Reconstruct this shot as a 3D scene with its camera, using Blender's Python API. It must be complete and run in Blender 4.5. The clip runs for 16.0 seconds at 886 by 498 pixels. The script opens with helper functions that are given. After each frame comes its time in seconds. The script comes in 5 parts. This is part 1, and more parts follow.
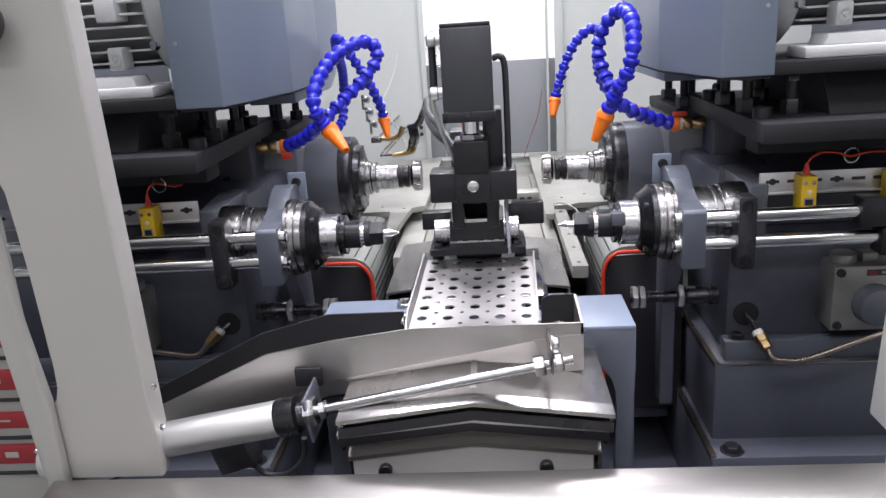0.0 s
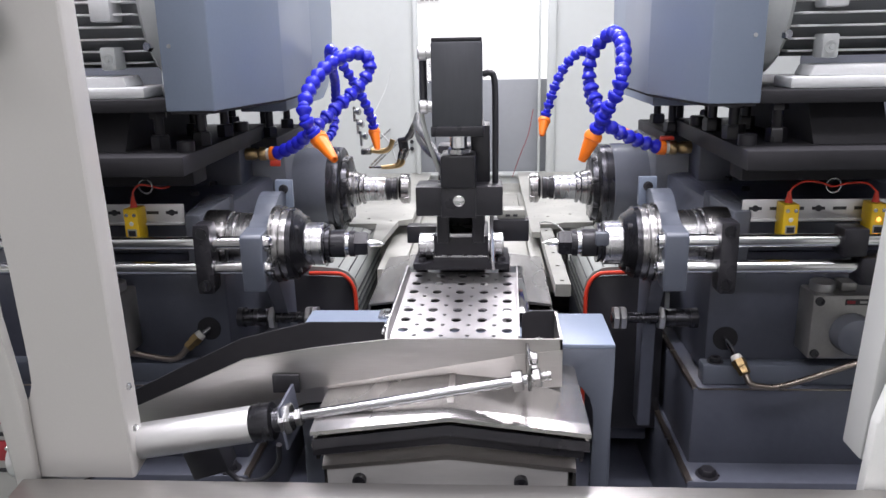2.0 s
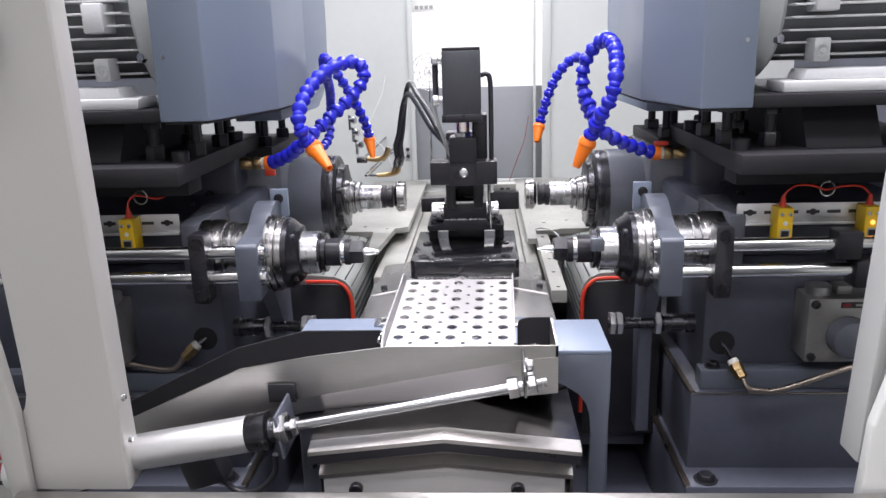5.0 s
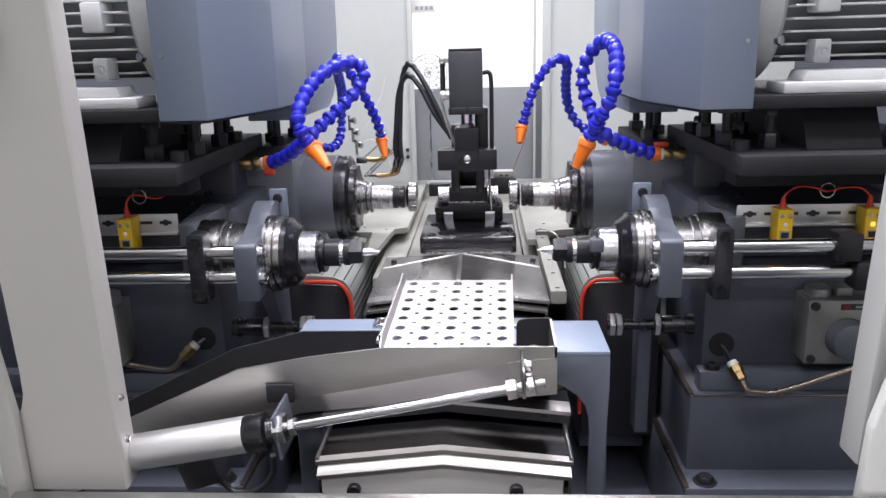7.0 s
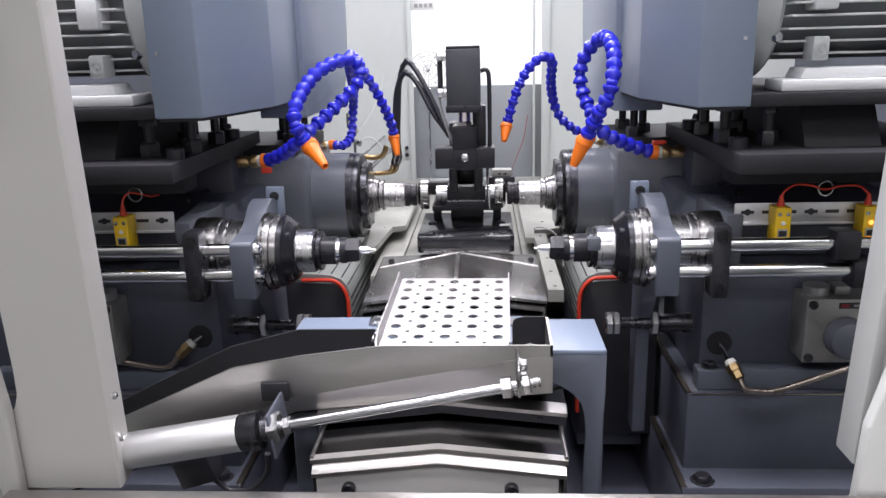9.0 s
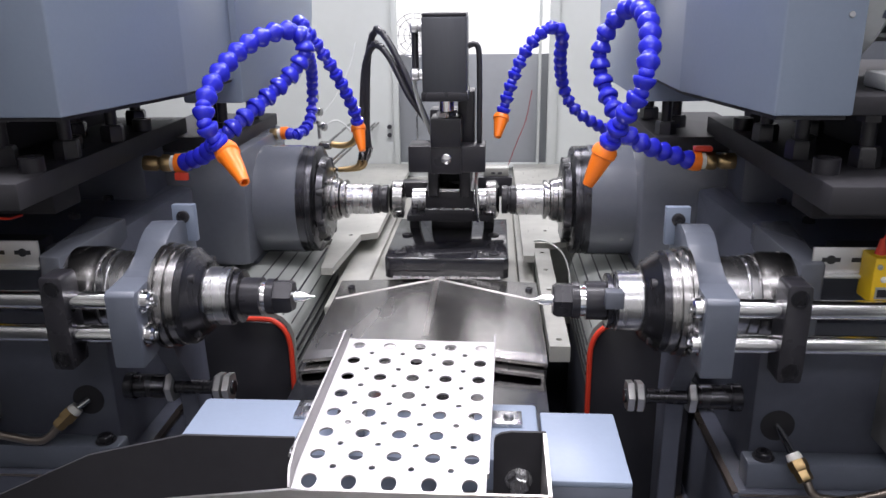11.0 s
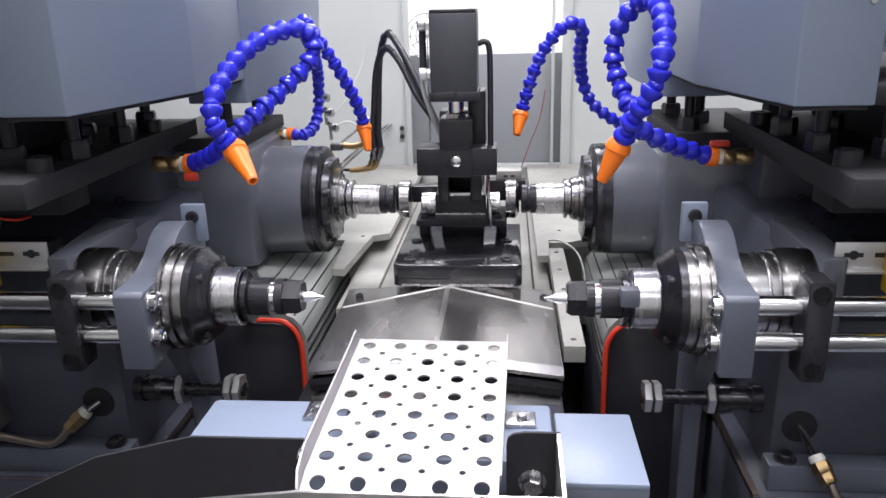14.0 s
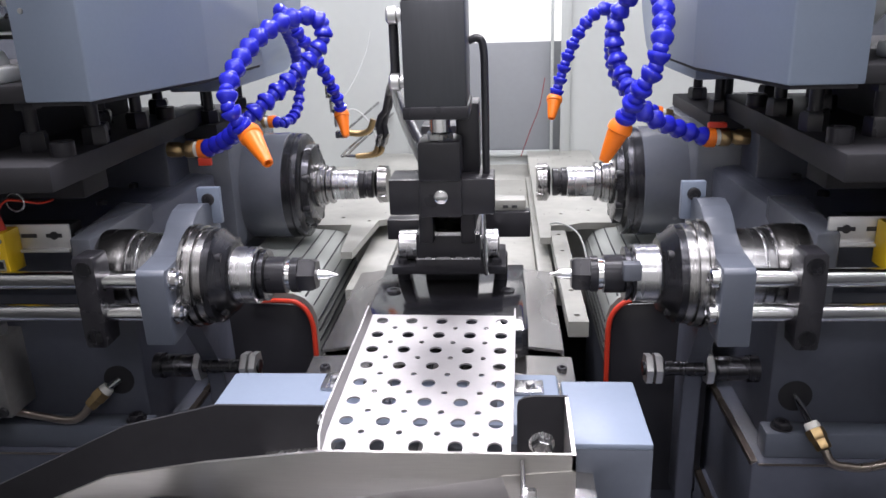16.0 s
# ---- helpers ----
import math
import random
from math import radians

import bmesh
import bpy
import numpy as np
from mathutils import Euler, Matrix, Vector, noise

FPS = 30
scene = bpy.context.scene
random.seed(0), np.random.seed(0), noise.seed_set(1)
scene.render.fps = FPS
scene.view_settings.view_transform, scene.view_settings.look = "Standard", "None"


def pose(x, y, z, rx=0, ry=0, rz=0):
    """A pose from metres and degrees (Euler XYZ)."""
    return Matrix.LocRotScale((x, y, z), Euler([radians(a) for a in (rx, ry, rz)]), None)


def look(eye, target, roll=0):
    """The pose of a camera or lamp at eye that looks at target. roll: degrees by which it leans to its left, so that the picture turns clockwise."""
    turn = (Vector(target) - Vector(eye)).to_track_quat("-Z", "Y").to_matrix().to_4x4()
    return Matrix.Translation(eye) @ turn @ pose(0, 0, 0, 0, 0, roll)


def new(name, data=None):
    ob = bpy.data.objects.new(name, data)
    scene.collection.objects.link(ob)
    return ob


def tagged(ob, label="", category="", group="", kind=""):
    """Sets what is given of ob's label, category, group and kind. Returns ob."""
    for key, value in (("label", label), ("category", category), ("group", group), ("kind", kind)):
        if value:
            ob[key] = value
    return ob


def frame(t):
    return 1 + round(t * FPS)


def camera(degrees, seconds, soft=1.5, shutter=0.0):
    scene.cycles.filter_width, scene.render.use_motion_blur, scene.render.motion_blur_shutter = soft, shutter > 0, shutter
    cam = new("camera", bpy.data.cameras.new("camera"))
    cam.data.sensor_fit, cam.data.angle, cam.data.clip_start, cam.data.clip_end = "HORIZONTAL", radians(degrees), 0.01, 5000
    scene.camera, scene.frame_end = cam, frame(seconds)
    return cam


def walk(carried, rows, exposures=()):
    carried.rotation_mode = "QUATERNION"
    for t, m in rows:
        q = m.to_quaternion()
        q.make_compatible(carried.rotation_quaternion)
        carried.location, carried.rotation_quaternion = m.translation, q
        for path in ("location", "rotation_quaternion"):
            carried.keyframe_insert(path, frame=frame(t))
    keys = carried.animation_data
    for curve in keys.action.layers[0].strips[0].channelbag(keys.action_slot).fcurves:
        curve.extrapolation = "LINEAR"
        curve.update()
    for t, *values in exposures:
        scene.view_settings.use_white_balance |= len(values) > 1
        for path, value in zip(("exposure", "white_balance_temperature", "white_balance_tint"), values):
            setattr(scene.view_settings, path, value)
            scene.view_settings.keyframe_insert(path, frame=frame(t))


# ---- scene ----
cam = camera(60.0, 16.0, shutter=0.5)
PATH = [
    (0, (0.028, -0.035, 1.349), (-0.12, 1.827, 0.635), -4.1),
    (0.5, (0.03, -0.036, 1.35), (-0.116, 1.829, 0.643), -3.3),
    (1, (0.028, -0.039, 1.345), (-0.099, 1.839, 0.669), -2.5),
    (1.5, (0.03, -0.036, 1.343), (-0.087, 1.842, 0.667), -1.7),
    (2, (0.032, -0.039, 1.345), (-0.082, 1.84, 0.671), -1.4),
    (2.5, (0.031, -0.044, 1.345), (-0.079, 1.837, 0.673), -1.9),
    (3, (0.032, -0.043, 1.345), (-0.077, 1.837, 0.672), -1.7),
    (3.5, (0.028, -0.041, 1.342), (-0.08, 1.839, 0.668), -1.8),
    (4, (0.033, -0.039, 1.343), (-0.077, 1.843, 0.675), -2.0),
    (6.5, (0.037, -0.039, 1.346), (-0.075, 1.848, 0.694), -1.9),
    (7, (0.037, -0.037, 1.344), (-0.073, 1.849, 0.69), -1.8),
    (7.5, (0.042, -0.034, 1.342), (-0.064, 1.851, 0.683), -1.8),
    (8, (0.044, -0.035, 1.342), (-0.067, 1.851, 0.684), -2.0),
    (8.5, (0.043, -0.034, 1.343), (-0.07, 1.849, 0.679), -1.8),
    (9, (0.043, -0.034, 1.343), (-0.071, 1.851, 0.684), -1.8),
    (9.5, (0.027, -0.005, 1.346), (-0.068, 1.87, 0.658), -2.1),
    (9.7, (0.009, 0.036, 1.37), (-0.087, 1.85, 0.532), -3.7),
    (9.9, (-0.004, 0.098, 1.382), (-0.092, 1.872, 0.464), -3.4),
    (10, (0.027, 0.127, 1.353), (-0.134, 1.933, 0.509), -4.8),
    (10.1, (0.034, 0.169, 1.342), (-0.081, 1.997, 0.539), -3.3),
    (10.2, (0.048, 0.215, 1.343), (-0.039, 2.052, 0.558), -1.3),
    (12.5, (0.074, 0.274, 1.322), (-0.098, 2.119, 0.569), -1.9),
    (13, (0.073, 0.269, 1.324), (-0.09, 2.116, 0.574), -1.8),
    (13.5, (0.073, 0.267, 1.325), (-0.094, 2.114, 0.576), -1.9),
    (14, (0.07, 0.268, 1.325), (-0.097, 2.113, 0.572), -1.9),
    (14.5, (0.069, 0.266, 1.325), (-0.101, 2.109, 0.567), -2.0),
    (15, (0.067, 0.26, 1.324), (-0.107, 2.101, 0.562), -1.9),
    (15.5, (0.064, 0.252, 1.325), (-0.102, 2.09, 0.556), -2.3),
    (16, (0.061, 0.236, 1.323), (-0.099, 2.075, 0.552), -2.3),
]
LEVEL = pose(0, 1.0, 1.06, 4.5) @ pose(0, -1.0, -1.06)
walk(cam, [(t, LEVEL @ look(eye, target, roll)) for t, eye, target, roll in PATH],
     exposures=[(0, 0.14), (0.5, 0.22), (1, 0.33), (2, 0.36), (4, 0.35), (6.5, 0.21), (9.5, 0.20), (12.5, 0.22), (16, 0.24)])

# ---- light ----
world = bpy.data.worlds.new("hall_air")
scene.world = world
world.use_nodes = True
world.node_tree.nodes["Background"].inputs[0].default_value = (0.9, 0.95, 1.0, 1)
world.node_tree.nodes["Background"].inputs[1].default_value = 0.05


def lamp(name, at, toward, size, size_y, watts, colour=(0.965, 0.930, 1.0)):
    data = bpy.data.lights.new(name, "AREA")
    data.shape, data.size, data.size_y, data.energy, data.color = "RECTANGLE", size, size_y, watts, colour
    ob = new(name, data)
    ob.matrix_world = look(at, toward)
    return ob


for lamp_y, watts in ((-2.3, 52), (-0.3, 30), (0.75, 88), (2.9, 124)):
    lamp("hall_lamp", (0.0, lamp_y, 3.15), (0.0, lamp_y, 0.0), 2.8, 0.40, watts)


# ---- materials ----
def material(name, colour, rough=0.5, metal=0.0, grain=120.0, vary=0.12, stain=6.0, stain_depth=0.15, bump=0.05, rough_vary=0.12,
             stretch=(1, 1, 1), coat=0.0, glow=0.0, shine=0.5):
    """A painted, metal or plastic surface: fine grain, larger stains and a little relief."""
    mat = bpy.data.materials.new(name)
    mat.use_nodes = True
    tree = mat.node_tree
    links, nodes = tree.links, tree.nodes
    shader = nodes["Principled BSDF"]
    coords = nodes.new("ShaderNodeTexCoord")
    mapping = nodes.new("ShaderNodeMapping")
    mapping.inputs["Scale"].default_value = stretch
    links.new(coords.outputs["Object"], mapping.inputs["Vector"])
    fine, coarse = nodes.new("ShaderNodeTexNoise"), nodes.new("ShaderNodeTexNoise")
    fine.inputs["Scale"].default_value, fine.inputs["Detail"].default_value = grain, 4
    coarse.inputs["Scale"].default_value, coarse.inputs["Detail"].default_value = stain, 5
    for n in (fine, coarse):
        links.new(mapping.outputs["Vector"], n.inputs["Vector"])
    total = nodes.new("ShaderNodeMath")
    total.operation = "MULTIPLY_ADD"
    links.new(fine.outputs["Fac"], total.inputs[0])
    total.inputs[1].default_value = vary
    part_two = nodes.new("ShaderNodeMath")
    part_two.operation = "MULTIPLY_ADD"
    links.new(coarse.outputs["Fac"], part_two.inputs[0])
    part_two.inputs[1].default_value = stain_depth
    part_two.inputs[2].default_value = 1.0 - 0.5 * vary - 0.5 * stain_depth
    links.new(part_two.outputs[0], total.inputs[2])
    tint = nodes.new("ShaderNodeMix")
    tint.data_type, tint.blend_type = "RGBA", "MULTIPLY"
    tint.inputs["Factor"].default_value = 1.0
    tint.inputs["A"].default_value = (*colour, 1)
    links.new(total.outputs[0], tint.inputs["B"])
    links.new(tint.outputs["Result"], shader.inputs["Base Color"])
    gloss = nodes.new("ShaderNodeMath")
    gloss.operation = "MULTIPLY_ADD"
    links.new(coarse.outputs["Fac"], gloss.inputs[0])
    gloss.inputs[1].default_value, gloss.inputs[2].default_value = rough_vary, rough - 0.5 * rough_vary
    links.new(gloss.outputs[0], shader.inputs["Roughness"])
    shader.inputs["Metallic"].default_value = metal
    shader.inputs["Specular IOR Level"].default_value = shine
    if coat:
        shader.inputs["Coat Weight"].default_value, shader.inputs["Coat Roughness"].default_value = coat, 0.12
    if bump:
        relief = nodes.new("ShaderNodeBump")
        relief.inputs["Strength"].default_value, relief.inputs["Distance"].default_value = bump, 0.002
        links.new(fine.outputs["Fac"], relief.inputs["Height"])
        links.new(relief.outputs["Normal"], shader.inputs["Normal"])
    if glow:
        shader.inputs["Emission Color"].default_value, shader.inputs["Emission Strength"].default_value = (*colour, 1), glow
    return mat


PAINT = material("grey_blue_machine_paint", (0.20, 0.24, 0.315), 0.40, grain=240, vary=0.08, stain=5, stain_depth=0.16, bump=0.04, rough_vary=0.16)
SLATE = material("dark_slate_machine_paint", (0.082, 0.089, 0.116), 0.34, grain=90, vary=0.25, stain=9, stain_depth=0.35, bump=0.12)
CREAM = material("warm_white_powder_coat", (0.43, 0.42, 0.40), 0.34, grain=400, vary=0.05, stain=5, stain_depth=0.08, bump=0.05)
# Neutral hue, lighter than CREAM: stronger light on the right is in the colour.
LITWHITE = material("neutral_white_lit_paint", (0.68, 0.69, 0.67), 0.36, grain=400, vary=0.05, stain=5, stain_depth=0.10, bump=0.05)
WALLGREY = material("pale_grey_sheet_paint", (0.55, 0.575, 0.555), 0.5, grain=60, vary=0.06, stain=4, stain_depth=0.14, bump=0.03)
PALE = material("oily_pale_cast_bed_paint", (0.335, 0.335, 0.305), 0.36, grain=60, vary=0.25, stain=13, stain_depth=0.95, bump=0.1, rough_vary=0.3)
PANELGREY = material("mid_grey_panel_paint", (0.25, 0.262, 0.275), 0.5, grain=80, vary=0.1, bump=0.03)
BLACK = material("black_oxide_steel", (0.024, 0.0235, 0.028), 0.30, 0.1, shine=0.35, grain=150, vary=0.3, stain=14, stain_depth=0.4, bump=0.06, rough_vary=0.25)
WETBLACK = material("oil_wet_black_plate", (0.020, 0.020, 0.024), 0.10, 0.0, grain=60, vary=0.3, stain=14, stain_depth=0.4, bump=0.04, rough_vary=0.12, coat=0.6)
CYLBLACK = material("black_anodised_aluminium", (0.06, 0.063, 0.072), 0.36, 0.4, grain=300, vary=0.2, bump=0.05, stretch=(1, 1, 0.1))
# Oily black on the platforms; also stands in for shade inside the chute.
SMOKE = material("dark_oily_shaded_steel", (0.026, 0.0255, 0.029), 0.6, 0.0, grain=80, vary=0.3, stain=10, stain_depth=0.5, bump=0.1, rough_vary=0.25, shine=0.25)
PIPESTEEL = material("brown_oily_pipe_steel", (0.34, 0.29, 0.25), 0.28, 0.95, grain=150, vary=0.2, bump=0.03)
IRON = material("dark_grey_iron_paint", (0.105, 0.113, 0.135), 0.25, grain=120, vary=0.15, stain=10, stain_depth=0.25, bump=0.06)
CHROME = material("ground_bright_steel", (0.72, 0.72, 0.73), 0.16, 1.0, grain=200, vary=0.08, stain=20, stain_depth=0.1, bump=0.015, rough_vary=0.08)
STEEL = material("turned_steel", (0.50, 0.50, 0.51), 0.27, 1.0, grain=180, vary=0.15, stain=18, stain_depth=0.25, bump=0.03, stretch=(6, 1, 1))
GRIMY = material("oily_turned_steel", (0.27, 0.265, 0.265), 0.26, 1.0, grain=180, vary=0.2, stain=22, stain_depth=0.45, bump=0.03, stretch=(6, 1, 1))
POLISHED = material("polished_rod_steel", (0.38, 0.38, 0.40), 0.15, 1.0, grain=40, vary=0.05, stain=30, stain_depth=0.12, bump=0.0)
DARKSTEEL = material("dark_turned_steel", (0.055, 0.055, 0.062), 0.27, 0.85, grain=180, vary=0.2, stain=18, stain_depth=0.4, bump=0.04, stretch=(5, 1, 1))
BRUSHED = material("brushed_stainless_sheet", (0.47, 0.455, 0.44), 0.34, 1.0, grain=260, vary=0.16, stain=5, stain_depth=0.3, bump=0.05, rough_vary=0.16, stretch=(0.15, 1, 3))
SHEET = material("bright_galvanised_sheet", (0.41, 0.40, 0.405), 0.44, 0.6, grain=200, vary=0.10, stain=14, stain_depth=0.26, bump=0.03)
COVERSTEEL = material("worn_way_cover_steel", (0.40, 0.39, 0.38), 0.25, 0.95, grain=160, vary=0.35, stain=11, stain_depth=0.8, bump=0.06, rough_vary=0.22, stretch=(1, 0.25, 1))
# Darker than COVERSTEEL: shade and dark reflection below the chute are in its colour.
SHADEDCOVER = material("oily_shaded_cover_steel", (0.19, 0.187, 0.192), 0.16, 1.0, grain=140, vary=0.25, stain=16, stain_depth=0.6, bump=0.03, rough_vary=0.12)
ALU = material("extruded_aluminium", (0.60, 0.60, 0.60), 0.38, 0.85, grain=220, vary=0.08, stain=6, stain_depth=0.12, bump=0.02, stretch=(0.2, 1, 1))
SATIN = material("satin_stainless_plate", (0.60, 0.59, 0.58), 0.42, 0.35, grain=240, vary=0.12, stain=7, stain_depth=0.25, bump=0.04, stretch=(0.2, 1, 2))
SLIDEALU = material("anodised_slide_cover", (0.36, 0.38, 0.36), 0.36, 0.3, grain=220, vary=0.1, stain=9, stain_depth=0.3, bump=0.02, stretch=(1, 0.2, 1))
# Darker copy of PAINT; dimmer light on its faces is put into the colour.
SHADEDGREY = material("grey_paint_with_shading", (0.105, 0.118, 0.148), 0.36, grain=240, vary=0.1, stain=12, stain_depth=0.2, bump=0.04)
CASTALU = material("painted_cast_motor_housing", (0.52, 0.54, 0.54), 0.42, 0.1, grain=200, vary=0.12, bump=0.08)
VALVEGREY = material("oily_aluminium_valve_body", (0.30, 0.295, 0.285), 0.36, 0.55, grain=200, vary=0.2, stain=30, stain_depth=0.5, bump=0.06)
WHITECAST = material("white_cast_motor_foot", (0.72, 0.73, 0.74), 0.5, 0.0, grain=200, vary=0.1, bump=0.08)
BLUE = material("blue_hose_plastic", (0.022, 0.025, 0.52), 0.07, grain=100, vary=0.06, stain=20, stain_depth=0.1, bump=0.01)
ORANGE = material("orange_nozzle_plastic", (0.90, 0.20, 0.015), 0.35, grain=100, vary=0.06, bump=0.01)
YELLOW = material("yellow_sensor_plastic", (0.85, 0.55, 0.02), 0.4, grain=100, vary=0.06, bump=0.01)
RED = material("red_rubber_cable", (0.62, 0.045, 0.02), 0.45, grain=100, vary=0.1, bump=0.01)
REDGLOW = material("lit_sensor_lamp", (1.0, 0.25, 0.05), 0.4, bump=0, glow=3.0)
BRASS = material("oily_brass", (0.34, 0.24, 0.12), 0.3, 0.95, grain=150, vary=0.2, stain=20, stain_depth=0.3, bump=0.04)
RUBBER = material("black_rubber", (0.025, 0.025, 0.030), 0.35, grain=150, vary=0.2, bump=0.03)
WHITEPLASTIC = material("white_plastic", (0.75, 0.74, 0.70), 0.4, grain=100, vary=0.05, bump=0.01)
CLEAR = material("cloudy_clear_tube", (0.62, 0.64, 0.62), 0.25, grain=100, vary=0.1, bump=0.01)
LABELRED = material("red_label_print", (0.24, 0.014, 0.022), 0.45, grain=100, vary=0.05, bump=0)
LABELGREY = material("pale_label_print", (0.33, 0.33, 0.31), 0.5, grain=100, vary=0.05, bump=0)
HALLFLOOR = material("hall_floor_paint", (0.20, 0.22, 0.20), 0.4, grain=30, vary=0.15, stain=2, stain_depth=0.3, bump=0.05)
HALLWALL = material("white_hall_wall", (0.80, 0.80, 0.78), 0.6, grain=40, vary=0.05, stain=2, stain_depth=0.08, bump=0.03)


# ---- building helpers ----
def mesh_of(bm, name, mat):
    bmesh.ops.recalc_face_normals(bm, faces=bm.faces)
    me = bpy.data.meshes.new(name)
    bm.to_mesh(me)
    bm.free()
    me.materials.append(mat)
    me.shade_smooth()
    me.set_sharp_from_angle(angle=radians(38))
    return me


def part(name, bm, mat, parent, label=""):
    """One mesh, built in world coordinates at the rest pose, under a thing or a part."""
    ob = new(name, mesh_of(bm, name, mat))
    ob.parent = parent
    at = Vector((0, 0, 0))
    up = parent
    while up:
        at -= up.location
        up = up.parent
    ob.location = at
    if label:
        ob["label"] = label
    return ob


def thing(name, at, label, category, group="", kind=""):
    ob = new(name)
    ob.empty_display_size = 0.02
    ob.location = at
    return tagged(ob, label, category, group, kind)


def solid(name, bm, mat, label, category="", kind="", group=""):
    return tagged(new(name, mesh_of(bm, name, mat)), label, category, group, kind)


def box(x0, x1, y0, y1, z0, z1, bevel=0.002, bm=None):
    bm = bm or bmesh.new()
    x0, x1, y0, y1, z0, z1 = min(x0, x1), max(x0, x1), min(y0, y1), max(y0, y1), min(z0, z1), max(z0, z1)
    made = bmesh.ops.create_cube(bm, size=1.0)["verts"]
    for v in made:
        v.co = Vector((x0 + (v.co.x + 0.5) * (x1 - x0), y0 + (v.co.y + 0.5) * (y1 - y0), z0 + (v.co.z + 0.5) * (z1 - z0)))
    if bevel:
        edges = list({e for v in made for e in v.link_edges})
        bmesh.ops.bevel(bm, geom=edges, offset=min(bevel, 0.3 * min(x1 - x0, y1 - y0, z1 - z0)), segments=2, affect="EDGES", profile=0.5)
    return bm


def lathe(start, way, profile, seg=36, bm=None):
    """Turned shape: profile of (distance along way, radius)."""
    bm = bm or bmesh.new()
    way = Vector(way).normalized()
    side = way.orthogonal().normalized()
    other = way.cross(side)
    start = Vector(start)
    rings = []
    for s, r in profile:
        if r <= 1e-6:
            rings.append([bm.verts.new(start + way * s)])
        else:
            rings.append([bm.verts.new(start + way * s + (side * math.cos(2 * math.pi * k / seg) + other * math.sin(2 * math.pi * k / seg)) * r) for k in range(seg)])
    for a, b in zip(rings, rings[1:]):
        for k in range(seg):
            quad = [a[k % len(a)], a[(k + 1) % len(a)], b[(k + 1) % len(b)], b[k % len(b)]]
            quad = list(dict.fromkeys(quad))
            if len(quad) > 2:
                bm.faces.new(quad)
    for ring in (rings[0], rings[-1]):
        if len(ring) > 2:
            bm.faces.new(ring)
    return bm


def rod(a, b, r, seg=24, r2=None, bm=None, edge=0.0):
    a, b = Vector(a), Vector(b)
    n = (b - a).length
    r2 = r if r2 is None else r2
    if edge:
        return lathe(a, b - a, [(0, r - edge), (edge, r), (n - edge, r2), (n, r2 - edge)], seg, bm)
    return lathe(a, b - a, [(0, r), (n, r2)], seg, bm)


def prism(points, axis, a0, a1, bevel=0.0, bm=None):
    """A polygon in the two other axes (in x, y, z order), pulled along one axis."""
    bm = bm or bmesh.new()
    i = "xyz".index(axis)

    def place(p, a):
        c = list(p)
        c.insert(i, a)
        return bm.verts.new(c)

    low, high = [place(p, a0) for p in points], [place(p, a1) for p in points]
    n = len(points)
    faces = [bm.faces.new(low), bm.faces.new(list(reversed(high)))]
    faces += [bm.faces.new((low[k], low[(k + 1) % n], high[(k + 1) % n], high[k])) for k in range(n)]
    if bevel:
        bmesh.ops.bevel(bm, geom=list({e for f in faces for e in f.edges}), offset=bevel, segments=2, affect="EDGES", profile=0.5)
    return bm


def glide(points, steps=8):
    """A smooth line through the points."""
    pts = [Vector(p) for p in points]
    pts = [2 * pts[0] - pts[1]] + pts + [2 * pts[-1] - pts[-2]]
    out = []
    for a, b, c, d in zip(pts, pts[1:], pts[2:], pts[3:]):
        for k in range(steps):
            t = k / steps
            out.append(0.5 * (2 * b + (c - a) * t + (2 * a - 5 * b + 4 * c - d) * t * t + (3 * b - a - 3 * c + d) * t ** 3))
    return out + [pts[-2]]


def tube(points, r, seg=10, steps=8, bm=None):
    bm = bm or bmesh.new()
    line = glide(points, steps) if len(points) > 2 else [Vector(p) for p in points]
    rings, side = [], None
    for k, p in enumerate(line):
        way = (line[min(k + 1, len(line) - 1)] - line[max(k - 1, 0)]).normalized()
        side = way.orthogonal().normalized() if side is None else (side - way * side.dot(way)).normalized()
        other = way.cross(side)
        rings.append([bm.verts.new(p + (side * math.cos(2 * math.pi * j / seg) + other * math.sin(2 * math.pi * j / seg)) * r) for j in range(seg)])
    for a, b in zip(rings, rings[1:]):
        for j in range(seg):
            bm.faces.new((a[j], a[(j + 1) % seg], b[(j + 1) % seg], b[j]))
    bm.faces.new(rings[0]), bm.faces.new(rings[-1])
    return bm


def hexagon(at, way, r, depth, washer=0.0):
    """A hexagon nut or bolt head whose base sits at a place, with its corners eased."""
    profile = [(0, r), (depth * 0.8, r), (depth, r * 0.86)]
    bm = lathe(at, way, profile, 6)
    if washer:
        lathe(at, way, [(-0.0015, washer), (0.0006, washer)], 20, bm)
    return bm


def screw(at, way, r, parent, name="screw", mat=None, depth=None):
    """A socket head screw: rim, wall and a sunk socket."""
    d = depth or r
    bm = lathe(at, way, [(0, r), (0.85 * d, r), (d, 0.88 * r), (d, 0.52 * r), (0.45 * d, 0.5 * r)], 18)
    return part(name, bm, mat or BLACK, parent)


